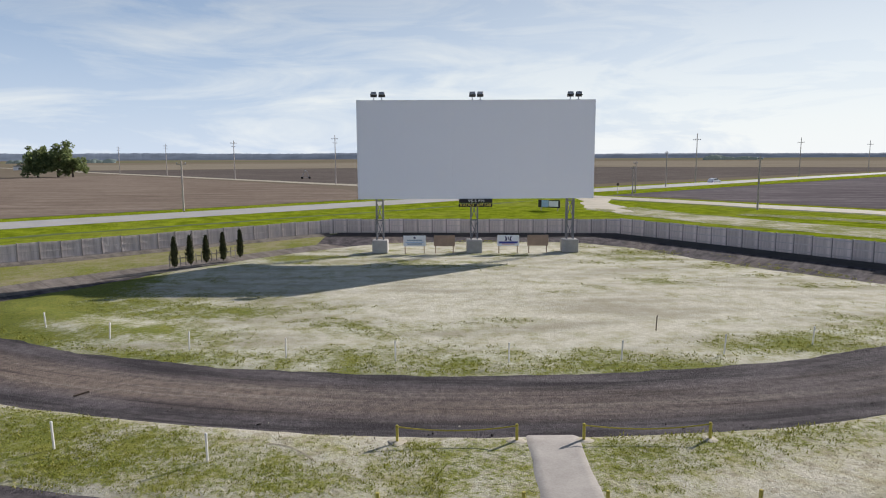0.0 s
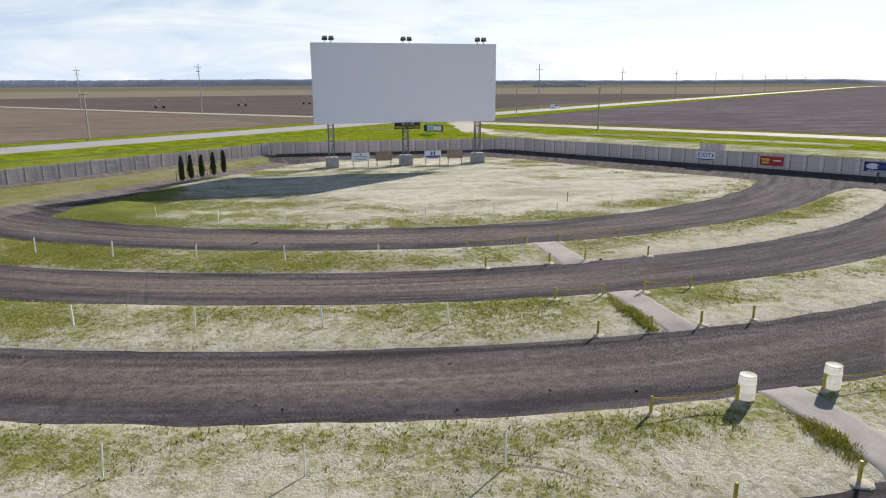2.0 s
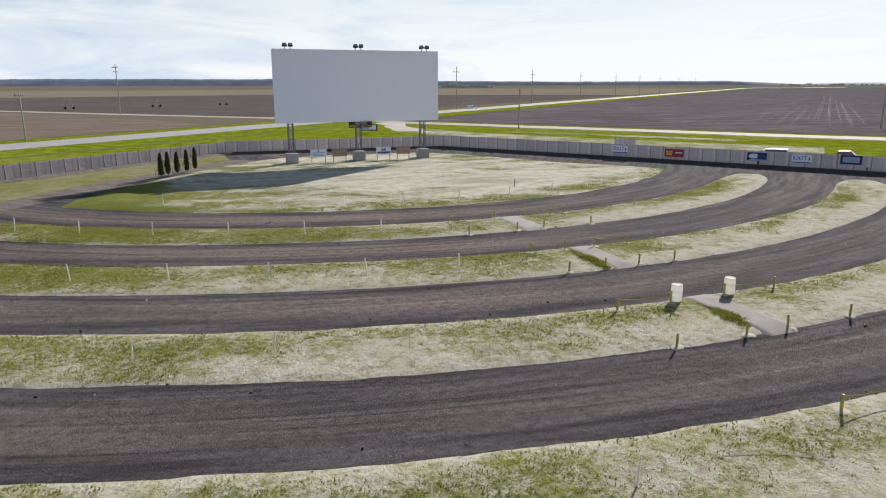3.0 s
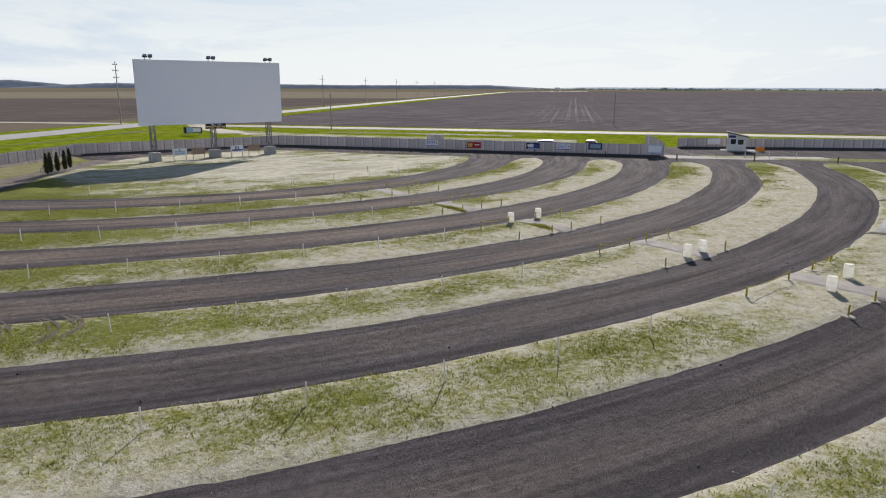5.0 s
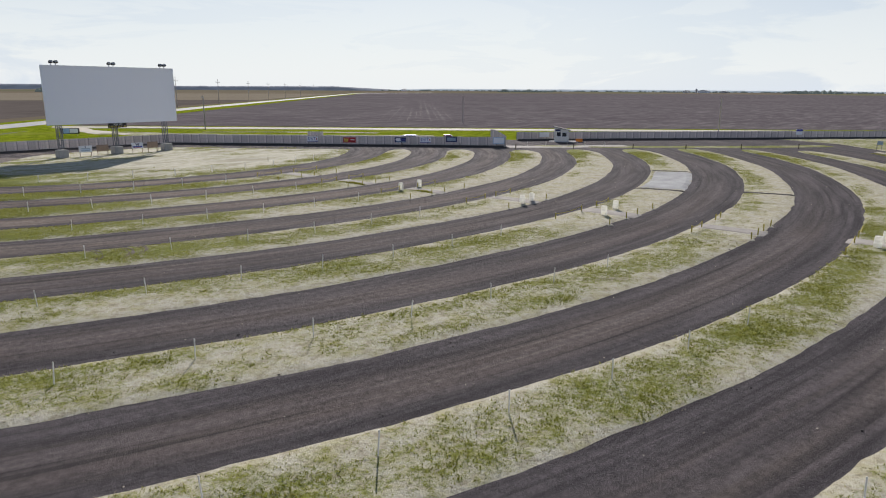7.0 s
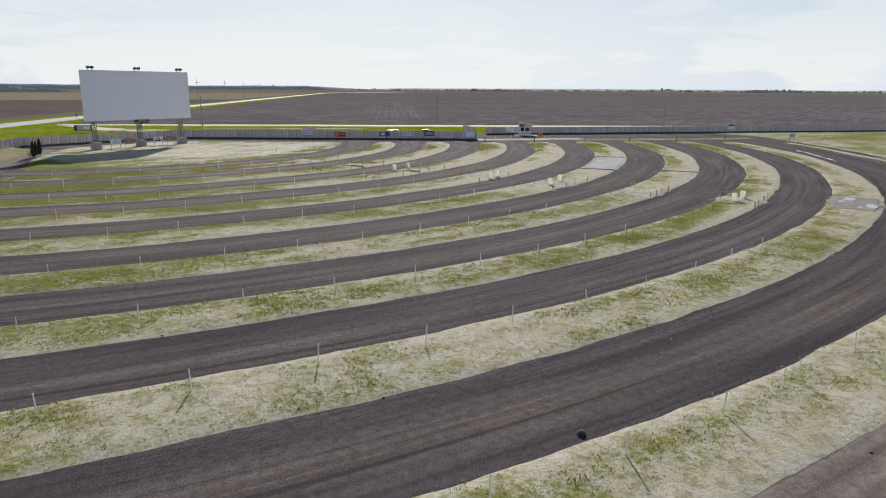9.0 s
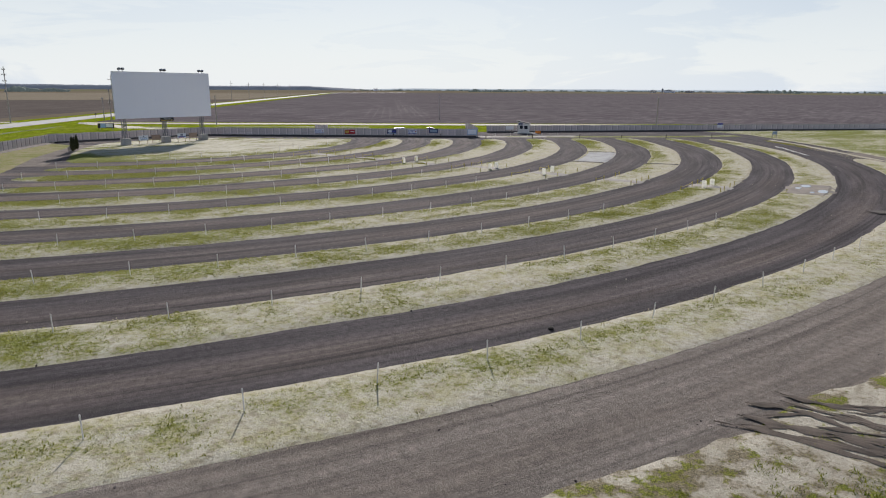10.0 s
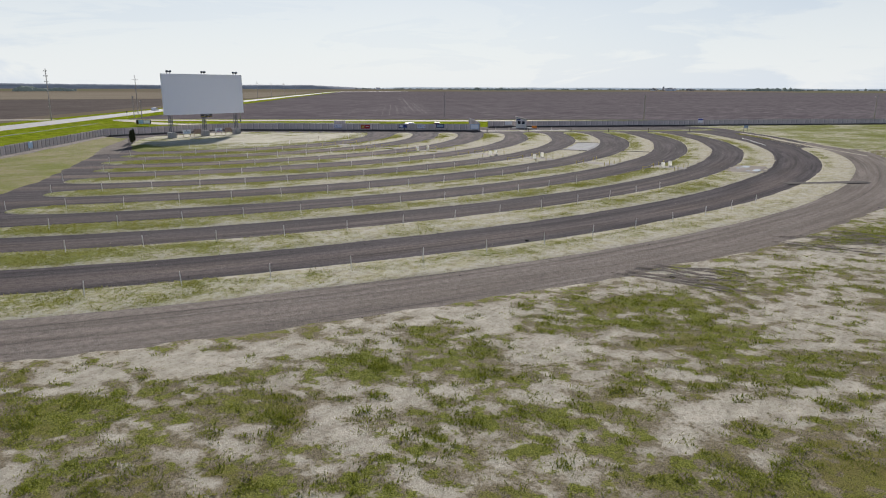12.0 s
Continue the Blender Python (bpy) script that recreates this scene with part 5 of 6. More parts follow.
# a dark lump on a lane, and broken stakes on the infield
lump = bmesh.new()
bmesh.ops.create_icosphere(lump, subdivisions=2, radius=1.0)
for v in lump.verts:
    v.co *= 1 + 0.35 * (float(grain(v.co.x * 2 + 5, v.co.y * 2 + v.co.z, 0.9, 3)) - 0.5)
bmesh.ops.scale(lump, vec=(0.16, 0.13, 0.08), verts=lump.verts)
tagged(part("soil_lump", lump, M_DARKSOIL, None, "dark lump of damp soil lying on the gravel", True), category="soil").location = (-44.1, -41.9, 0.05)
for x, y, lean, long, thick in ((10.3, 31.1, 4, 0.68, 0.04), (-11.0, 23.4, 84, 0.46, 0.06)):
    ob = thing("stake", "short broken dark wooden stake on the ground", "stake", pose(x, y, 0.05, 0, lean, 40), "broken stakes")
    part("body", B(0, 0, long / 2 - 0.02, thick, thick, long, 0.01), M_BARK, ob)

# ---- slab and channels on the eastern ends of the rows ----


def fan_patch(name, r0, r1, a0, a1, z, mat, label, category, n=24, m=8, kind="structure", wob=0.0):
    verts, faces = [], []
    for i in range(n + 1):
        for j in range(m + 1):
            x, y = spot(r0 + (r1 - r0) * j / m, a0 + (a1 - a0) * i / n)
            e = wob * (float(grain(x, y, 0.9, 8)) - 0.5) if i in (0, n) or j in (0, m) else 0
            verts.append((x + e, y + e, z - (0.1 if j in (0, m) or i in (0, n) else 0)))
    faces = [(i * (m + 1) + j, i * (m + 1) + j + 1, (i + 1) * (m + 1) + j + 1, (i + 1) * (m + 1) + j) for i in range(n) for j in range(m)]
    return tagged(raw(name, verts, faces, mat), label, category, kind=kind)


fan_patch("pale_slab", 82.4, 86.7, 10.1, 20.5, 0.112, M_SLAB, "wide pale concrete slab across the berm", "slab", wob=0.2)
fan_patch("channel_1", 82.2, 86.9, 9.55, 10.05, 0.12, M_DARKSOIL, "dark muddy channel beside the slab", "channel", 4, 12, wob=0.5)
fan_patch("channel_2", 82.2, 86.6, 20.5, 20.95, 0.12, M_DARKSOIL, "dark muddy channel beside the slab", "channel", 4, 12, wob=0.5)
fan_patch("channel_3", 91.6, 96.1, 10.9, 11.35, 0.12, M_DARKSOIL, "dark muddy channel across the berm", "channel", 4, 12, wob=0.5)
fan_patch("wet_patch", 109.1, 113.2, -0.3, 3.9, 0.105, M_WETSOIL, "pale wet soil patch with puddles", "soil", wob=0.9)


def puddle(r, deg, long, wide, seed):
    """A shallow pool with an uneven rim."""
    x, y = spot(r, deg)
    rim_pts = []
    for k in range(40):
        a = 2 * math.pi * k / 40
        w = 0.75 + 0.5 * float(layered(3 + 1.3 * math.cos(a) + seed * 5, 1.3 * math.sin(a), 0.8, seed))
        rim_pts.append((x + long * w * math.cos(a) * 0.96 + wide * w * math.sin(a) * 0.2, y + wide * w * math.sin(a)))
    sheet("puddle", rim_pts, 0.112, M_PUDDLE, "shallow puddle that mirrors the sky", "puddle")


for k, (r, deg, long, wide) in enumerate(((110.6, 2.9, 1.1, 0.5), (110.1, 1.9, 0.7, 0.3), (112.4, 1.2, 1.2, 0.45), (111.6, 0.6, 0.5, 0.22))):
    puddle(r, deg, long, wide, k + 2)
ribbon("cut_through", [(-4.6, -50.9), (-1.8, -54.2), (1.6, -57.8)], 1.25, 0.09, M_DARKSOIL, "dark narrow channel cut through the outer berm", "channel", 0.6, 0.5, 0.02)

# ---- entrance booth, vehicles ----
bo = thing("ticket_booth", "small cream ticket booth with a dark sloping roof", "booth", pose(70.2, 22.0, 0, 0, 0, -62))
part("pad", B(0.5, 0, 0.05, 6.0, 3.6, 0.1, 0.02), M_SLAB, bo, "pale concrete pad")
part("body", prism([(-1.5, 0.1), (1.5, 0.1), (1.5, 2.15), (-1.5, 2.75)], -1.1, 1.1), M_SIDING, bo)
rf = prism([(-1.8, 2.84), (1.85, 2.1), (1.85, 2.24), (-1.8, 2.98)], -1.35, 1.35)
part("roof", rf, M_ROOF, bo, "dark sloping roof")
for x, z, w, h in ((-0.55, 1.45, 0.8, 0.8), (0.6, 1.4, 0.9, 0.75)):
    fr = part("window", B(x, -1.11, z, w + 0.14, 0.05, h + 0.14), M_WHITE, bo)
    part("pane", B(x, -1.14, z, w, 0.02, h), M_PANE, fr)
fr = part("window", B(-1.51, 0, 1.5, 0.05, 1.0, 0.85), M_WHITE, bo)
part("pane", B(-1.54, 0, 1.5, 0.02, 0.85, 0.7), M_PANE, fr)
part("banner", B(-0.75, -1.115, 2.2, 1.1, 0.03, 0.35), M_NAVY, bo, "dark blue banner")
part("door", B(1.51, 0.2, 1.05, 0.05, 0.85, 1.9), M_WHITE, bo)
bo.matrix_world = pose(67.3, 18.9, 0, 0, 0, -62) @ Matrix.Diagonal((0.86, 0.9, 0.95, 1))
oc = thing("barricade", "low orange plastic barricade beside the booth", "barricade", pose(68.3, 15.8, 0, 0, 0, 28))
part("body", prism([(-0.28, 0.03), (0.28, 0.03), (0.14, 0.35), (0.1, 0.62), (-0.1, 0.62), (-0.14, 0.35)], -0.6, 0.6), M_ORANGE, oc)
for y in (-0.45, 0.45):
    part("foot", B(0, y, 0.02, 0.6, 0.18, 0.05, 0.01), M_TYRE, oc)


def wheel(parent, x, y, r=0.33, w=0.22):
    s = 1 if y > 0 else -1
    bm = lathe([(r * 0.55, -w / 2), (r * 0.92, -w / 2), (r, -w / 4), (r, w / 4), (r * 0.92, w / 2), (r * 0.55, w / 2)], 20)
    bmesh.ops.transform(bm, matrix=pose(x, y, r, 90), verts=bm.verts)
    ty = part("wheel", bm, M_TYRE, parent)
    bm = lathe([(r * 0.54, -0.02), (r * 0.5, 0.02), (r * 0.15, 0.035)], 14)
    bmesh.ops.transform(bm, matrix=pose(x, y + s * w / 2, r, -90 * s), verts=bm.verts)
    part("rim", bm, M_RIM, ty)


def vehicle(x, y, turn, label, category, pickup=False, paint=None, z=0.0):
    """A car or pickup: lower body, cabin, glass, wheels, lamps."""
    ob = thing("pickup" if pickup else "car", label, category, pose(x, y, z, 0, 0, turn))
    paint = paint or M_CAR
    L = 2.7 if pickup else 2.25
    low = [(-L, 0.35), (-L + 0.05, 0.85), (-L + 0.25, 0.95), (-0.9, 0.98), (1.0, 1.0), (L - 0.55, 0.93), (L - 0.08, 0.75), (L, 0.5), (L - 0.05, 0.3), (-L + 0.1, 0.28)]
    bm = prism(low, -0.9, 0.9)
    bmesh.ops.bevel(bm, geom=list(bm.edges), offset=0.05, segments=2, affect="EDGES")
    part("body", bm, paint, ob, smooth=False)
    cab = [(-0.7, 0.96), (-0.55, 1.62), (0.55, 1.66), (1.25, 0.98)] if pickup else [(-L + 0.2, 0.94), (-L + 0.5, 1.5), (-0.2, 1.6), (0.4, 1.56), (1.15, 0.98)]
    bm = prism(cab, -0.78, 0.78)
    for v in bm.verts:
        if v.co.z > 1.2:
            v.co.y *= 0.86
    bmesh.ops.bevel(bm, geom=list(bm.edges), offset=0.04, segments=2, affect="EDGES")
    cb = part("cabin", bm, paint, ob)
    xs = (-0.5, 0.62) if pickup else (-L + 0.55, 0.62)
    for s in (-1, 1):
        bm = prism([(xs[0], 1.05), (xs[0] + 0.08, 1.5), (xs[1] - 0.2, 1.52), (xs[1] + 0.3, 1.05)], s * 0.765, s * 0.775)
        for v in bm.verts:
            if v.co.z > 1.3:
                v.co.y *= 0.9
        part("side_window", bm, M_PANE, cb)
    a, b = cab[-2], cab[-1]
    wd = prism([(b[0] + 0.005, b[1] + 0.06), (b[0] + 0.02, b[1] + 0.06), (a[0] + 0.1, a[1] - 0.06), (a[0] + 0.085, a[1] - 0.06)], -0.66, 0.66)
    part("windscreen", wd, M_PANE, cb)
    for wx in (-L + 0.75, L - 0.85):
        for wy in (-0.82, 0.82):
            wheel(ob, wx, wy, 0.38 if pickup else 0.33)
    for wy in (-0.62, 0.62):
        part("headlight", B(L - 0.04, wy, 0.68, 0.06, 0.34, 0.14, 0.02), M_LENS, ob)
        part("tail_light", B(-L + 0.02, wy * 1.15, 0.75, 0.05, 0.16, 0.22, 0.02), M_RED, ob)
    if pickup:
        part("bed_cover", B(-1.72, 0, 1.02, 1.85, 1.66, 0.1, 0.03), M_CAR, ob, "white bed cover")
    return ob


vehicle(45.2, 35.7, FT, "white parked car behind the board fence", "car")
vehicle(48.8, 31.2, FT, "dark red parked pickup with a white bed cover behind the fence", "pickup", True, M_MAROON)
vehicle(*hw(76.5, -1.8), math.degrees(math.atan2(0.85, 1)), "white car on the pale highway", "car", z=0.05)

# ---- utility poles ----


def utility_pole(x, y, h, arms, turn, label, tower=False):
    ob = thing("utility_pole", label, "utility pole", pose(x, y, -0.1, 0, 0, turn))
    part("shaft", R((0, 0, 0), (0, 0, h), 0.17 if h > 10 else 0.14, 0.1, n=10), M_POLE, ob)
    for z, w in arms:
        arm = part("crossarm", B(0, 0.1, z, w, 0.1, 0.13), M_POLE, ob)
        for s in (-0.46, 0.46) + ((0.2, -0.2) if w > 1.6 else ()):
            bm = lathe([(0.045, 0), (0.07, 0.06), (0.045, 0.12), (0.07, 0.17), (0.03, 0.22)], 8)
            bmesh.ops.translate(bm, vec=(s * w, 0.1, z + 0.065), verts=bm.verts)
            part("insulator", bm, M_CERAMIC, arm)
    return ob


HT = math.degrees(math.atan2(0.85, 1)) + 90
LT = math.degrees(math.atan2(-1.38, 1)) + 90
for x, y in ((75.9, 197.8), (131.5, 245.3), (187, 293), (243, 340), (298, 388), (354, 435), (424, 495), (504, 563)):
    utility_pole(x, y, 14.2, ((12.4, 2.4),), HT, "tall brown utility pole with a crossarm beside the highway")
for x, y in ((-28.2, 201), (-72.4, 252), (-117, 303), (-161, 354)):
    utility_pole(x, y, 14.2, ((13.2, 2.2), (12.0, 1.4)), LT, "tall brown utility pole with crossarms beside the field track")
utility_pole(17.4, 146.5, 14.7, ((14.0, 1.6), (12.6, 2.2), (11.0, 2.0), (4.0, 1.2)), LT, "tall utility pole with several crossarms near the junction")
for x, y, h in ((-36.4, 102.5, 7.4), (47.0, 99.0, 7.7), (112.9, 73.5, 7.6), (111.0, 3.2, 7.8), (43.5, 147, 6.8), (40.0, 137, 5.8), (56.5, 166, 9.0), (158, -50, 7.8)):
    utility_pole(x, y, h, ((h - 0.5, 1.3),), LT, "brown wooden utility pole beside the gravel lane")

# low sign structure on the grass
hs = thing("roadside_sign", "low black-framed sign with a white panel on the grass", "sign", pose(17.0, 99.1, -0.05, 0, 0, -35))
part("frame", B(0, 0, 1.0, 3.4, 0.12, 1.1, 0.02), M_BLACK, hs)
part("panel", B(-0.6, -0.075, 1.02, 1.1, 0.03, 0.95), M_SKYBLUE, hs, "pale blue panel")
part("panel", B(0.72, -0.075, 1.02, 1.45, 0.03, 0.8), M_WHITE, hs, "white letter panel")
for s in (-1.3, 1.3):
    part("post", B(s, 0.1, 0.5, 0.12, 0.1, 1.1), M_FENCE_POST, hs)
ss = thing("road_sign", "small dark road sign on a post at the junction", "road sign", pose(38.5, 142.6, -0.1, 0, 0, 20))
part("post", R((0, 0, 0), (0, 0, 2.1), 0.04, n=6), M_STEEL, ss)
part("plate", lathe([(0.32, 0), (0.32, 0.02)], 8), M_BARK, ss).matrix_local = pose(0, -0.05, 2.0, 90, 0, 0)

# ---- irrigation carts in the field ----


def irrigation_cart(x, y, turn):
    ob = thing("irrigation_cart", "grey wheeled irrigation cart in the ploughed field", "irrigation", pose(x, y, -0.08, 0, 0, turn), "irrigation carts")
    for s in (-1.35, 1.35):
        bm = lathe([(0.25, -0.13), (0.45, -0.13), (0.45, 0.13), (0.25, 0.13)], 14)
        bmesh.ops.transform(bm, matrix=pose(s, 0, 0.45, 90), verts=bm.verts)
        part("wheel", bm, M_TYRE, ob)
        part("strut", R((s, 0, 0.45), (0.2 * s, 0, 3.1), 0.11, 0.09, n=6), M_FRAME, ob)
    part("axle", R((-1.35, 0, 0.45), (1.35, 0, 0.45), 0.08, n=6), M_FRAME, ob)
    part("pipe", R((0, -3, 3.1), (0, 3, 3.1), 0.1, n=8), M_STEEL, ob)


for x, y in ((-47.3, 255.8), (-19.1, 272.2), (6.6, 283.6)):
    irrigation_cart(x, y, 15)

# ---- trees ----


def tree(x, y, h, w, seed, label, n=5600, z=-0.1):
    ob = thing("tree", label, "tree", pose(x, y, z, 0, 0, seed * 70))
    rs = np.random.RandomState(seed)
    bm = R((0, 0, 0), (0.2, 0, h * 0.32), h * 0.03, h * 0.022, n=8)
    tips = []
    for k in range(13):
        a = 2 * math.pi * k / 13 + rs.rand() * 0.5
        q = Vector((math.cos(a) * w * (0.14 + 0.2 * rs.rand()), math.sin(a) * w * (0.14 + 0.2 * rs.rand()), h * (0.14 + 0.68 * rs.rand())))
        o = Vector((0.1, 0, h * (0.2 + 0.12 * rs.rand())))
        mid = o.lerp(q, 0.5) + Vector((0, 0, h * 0.05))
        rod(bm, o, mid, h * 0.014, h * 0.009, 6)
        rod(bm, mid, q, h * 0.009, h * 0.003, 5)
        tips += [q, mid.lerp(q, 0.5)]
    part("trunk", bm, M_BARK, ob)
    c, s = [], []
    for q in tips:
        for _ in range(3):
            c.append(np.array(q) + rs.randn(3) * np.array([w * 0.1, w * 0.1, h * 0.07]))
            s.append(rs.uniform(0.07, 0.14) * w)
    c, s = np.array(c), np.array(s)
    i = rs.randint(len(c), size=n)
    d = rs.randn(n, 3)
    d /= np.linalg.norm(d, axis=1)[:, None]
    p = c[i] + d * s[i][:, None] * (0.5 + 0.5 * rs.rand(n, 1)) * np.array([1, 1, 0.8])
    e = rs.uniform(0.022, 0.045, n)[:, None] * w * 0.5
    u, v = rs.randn(n, 3) * e, rs.randn(n, 3) * e
    verts = np.stack([p - u, p + v, p + u, p - v], 1).reshape(-1, 3)
    raw("crown", verts, np.arange(4 * n).reshape(-1, 4), M_LEAF, ob)
    return ob


tree(-170.5, 298, 14.5, 15, 2, "broad leafy tree at the far corner of the brown field")
tree(-163.5, 301, 17.0, 14, 4, "tall leafy tree at the far corner of the brown field")
tree(-156.5, 300, 12.5, 13, 7, "spreading leafy tree at the far corner of the brown field")


def woods(name, spots, size, seed, label, mat=None):
    """Far woodland as clumps of foliage."""
    rs = np.random.RandomState(seed)
    base = bmesh.new()
    bmesh.ops.create_icosphere(base, subdivisions=1, radius=1.0)
    bv = np.array([v.co[:] for v in base.verts])
    bf = np.array([[v.index for v in f.verts] for f in base.faces])
    base.free()
    V, F = [], []
    for k, (x, y) in enumerate(spots):
        s = size * rs.uniform(0.5, 1.25)
        j = bv * (1 + 0.3 * rs.randn(len(bv), 1)) * np.array([s * rs.uniform(0.9, 2.0), s * rs.uniform(0.9, 1.6), s * rs.uniform(0.55, 1.0)])
        V.append(j + np.array([x + rs.randn() * size, y + rs.randn() * size, s * 0.35]))
        F.append(bf + k * len(bv))
    ob = raw(name, np.vstack(V), np.vstack(F), mat or M_WOODS, smooth=True)
    return tagged(ob, label, "woods", kind="stuff")


def bearing(deg, dist):
    return (dist * math.sin(radians(deg)), dist * math.cos(radians(deg)))


def hills(name, a0, a1, dist, low, high, seed, label, mat):
    """A far wooded ridge that closes the view."""
    n = int((a1 - a0) * 45)
    verts, faces = [], []
    for k in range(n + 1):
        a = a0 + (a1 - a0) * k / n
        s = math.radians(a) * dist
        h = low + (high - low) * float(layered(s, 0.0, 900.0, seed)) + (5 * float(layered(s, 3.0, 60.0, seed + 4)) + 3.5 * float(layered(s, 9.0, 14.0, seed + 7))) * (high / 40)
        f = min(1, (a - a0) / 6 + 0.05, (a1 - a) / 6 + 0.05)
        x, y = math.sin(radians(a)), math.cos(radians(a))
        for d, z in ((0, -2.0), (25, h * f * 0.7), (90, h * f), (300, h * f * 0.8), (450, -2.0)):
            verts.append((x * (dist + d), y * (dist + d), z))
    faces = [(k * 5 + j, k * 5 + j + 1, k * 5 + j + 6, k * 5 + j + 5) for k in range(n) for j in range(4)]
    tagged(raw(name, verts, faces, mat, smooth=True), label, "hills", kind="structure")


hills("backdrop_hills_west", -58, 14, 3900, 22, 40, 3, "wooded hills on the horizon with blue haze in their colour", M_RIDGE)
hills("backdrop_hills_north", 8, 50, 3700, 14, 26, 5, "low wooded rise on the horizon with blue haze in its colour", M_RIDGE)
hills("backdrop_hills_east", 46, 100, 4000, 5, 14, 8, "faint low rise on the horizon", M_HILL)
rs = random.Random(11)
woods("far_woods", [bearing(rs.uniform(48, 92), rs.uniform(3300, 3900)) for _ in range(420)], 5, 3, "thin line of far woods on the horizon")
woods("far_grove", [(640 + rs.uniform(-60, 60), 1460 + rs.uniform(-20, 20)) for _ in range(40)], 6, 4, "small far grove among the fields")
woods("far_grove", [bearing(rs.uniform(57.5, 62), rs.uniform(2600, 2700)) for _ in range(60)], 6, 9, "low far wood on the horizon")
woods("far_grove", [bearing(rs.uniform(80, 83.5), rs.uniform(2700, 2800)) for _ in range(40)], 9, 5, "small far grove on the horizon")
woods("far_grove", [bearing(rs.uniform(-31.5, -25), rs.uniform(1500, 1560)) for _ in range(36)], 6, 6, "small far grove beyond the field")


def barn(x, y, w, d, h, turn, mat, label):
    ob = thing("barn", label, "barn", pose(x, y, -0.1, 0, 0, turn))
    part("wall", B(0, 0, h / 2, w, d, h), mat, ob)
    part("roof", prism([(-w / 2 - 0.5, h), (w / 2 + 0.5, h), (w / 2, h + 0.4), (0, h + h * 0.5), (-w / 2, h + 0.4)], -d / 2 - 0.5, d / 2 + 0.5), M_SLAB, ob, "pale metal roof")
    part("door", B(0, -d / 2 - 0.06, h * 0.35, w * 0.25, 0.12, h * 0.7), M_FRAME, ob)
    return ob


barn(2480, 2103, 46, 20, 7, 40, M_WHITE, "long white farm shed on the horizon")
barn(2691, 772, 40, 18, 8, 70, M_WHITE, "white farm building on the horizon")
barn(2672, 832, 22, 14, 7, 75, M_SIDING, "small pale barn on the horizon")
barn(2708, 700, 26, 14, 6, 75, M_CONCRETE, "grey farm shed on the horizon")
si = thing("grain_silo", "grey grain silo on the horizon", "silo", pose(2690, 800, -0.1))
part("body", lathe([(4, 0), (4, 13), (2, 16), (0.4, 17)], 16), M_CONCRETE, si)
barn(-262, 470, 7, 5, 2.6, 20, M_WHITE, "small white shed beyond the trees")
barn(-300, 500, 8, 5, 2.6, 30, M_WHITE, "low white shed beyond the trees")

# ---- wheel tracks, mud, hose ----


def streaks(name, lines, width, z, mat, label, category, wob=0.4, step=0.8, lift=0.0, rough=0.0):
    """Several narrow uneven strips in one mesh."""
    verts, faces = [], []
    for n, ((ax, ay), (bx, by), bow) in enumerate(lines):
        d = Vector((bx - ax, by - ay))
        k = max(3, int(d.length / step))
        s = Vector((-d.y, d.x)).normalized()
        o = len(verts)
        for i in range(k + 1):
            u = i / k
            p = Vector((ax, ay)) + d * u + s * bow * (1 - (2 * u - 1) ** 2)
            w = width / 2 * min(1, 6 * u + 0.1, 6 * (1 - u) + 0.1)
            for side in (-1, 0, 1):
                q = p + s * side * w * (1 + wob * (float(grain(p.x * 3, p.y * 3, 1.1, n + side)) - 0.5) * 2)
                verts.append((q.x, q.y, z + rough * (float(layered(q.x, q.y, 1.6, 12)) - 0.5) + (lift * (0.4 + float(grain(q.x, q.y, 0.5, n))) if side == 0 else 0)))
        for i in range(k):
            for j in range(2):
                a = o + i * 3 + j
                faces.append((a, a + 1, a + 4, a + 3))
    return tagged(raw(name, verts, faces, mat), label, category, kind="stuff")


TR = Vector((0.777, 0.629))
tl = []
fr = random.Random(5)
for x, y, l in ((94, 90, 190), (96.2, 87.8, 190), (98.2, 85.8, 180), (100, 83.6, 160), (102.5, 80.5, 480), (104.6, 78.0, 460), (86, 100, 80), (88, 97.2, 100), (107.3, 75.2, 210), (109.2, 73.2, 185)):
    tl.append(((x, y), (x + TR.x * l, y + TR.y * l), 0.0))
for k in range(12):
    x = fr.uniform(80, 150)
    y = 208 - 1.38 * x + 12 + fr.uniform(0, 60)
    l = fr.uniform(40, 420)
    for o in (0, 2.1):
        tl.append(((x - TR.y * o, y + TR.x * o), (x - TR.y * o + TR.x * l, y + TR.x * o + TR.y * l), 0.0))
streaks("field_tracks", tl, 0.1, -0.055, M_TRACK, "pale dry wheel tracks across the ploughed field", "wheel tracks", 0.3, 6.0)

rr = random.Random(21)
ml = []
for (ax, ay), (bx, by), n, sp in (((-47.9, -49.2), (-47.5, -55.2), 11, 0.9), ((-46.2, -50.4), (-45.6, -55.2), 7, 0.7), ((-34.4, -55.1), (-33.2, -61.2), 12, 1.5), ((-30.0, -57.5), (-31.5, -62.5), 10, 1.2)):
    for k in range(n):
        u0, u1 = rr.uniform(0.0, 0.35), rr.uniform(0.65, 1.1)
        ox, oy = rr.gauss(0, sp * 0.6), rr.gauss(0, 0.5)
        p = (ax + (bx - ax) * u0 + ox, ay + (by - ay) * u0 + oy)
        q = (ax + (bx - ax) * u1 + ox * 1.6 + rr.gauss(0, 0.4), ay + (by - ay) * u1 + oy)
        ml.append((p, q, rr.gauss(0, 0.35)))
streaks("mud_ruts", ml, 0.2, 0.075, M_RUT, "dark muddy wheel ruts where the soil is churned beside the dirt road", "wheel ruts", 1.6, 0.2, 0.012, 0.06)
bl = []
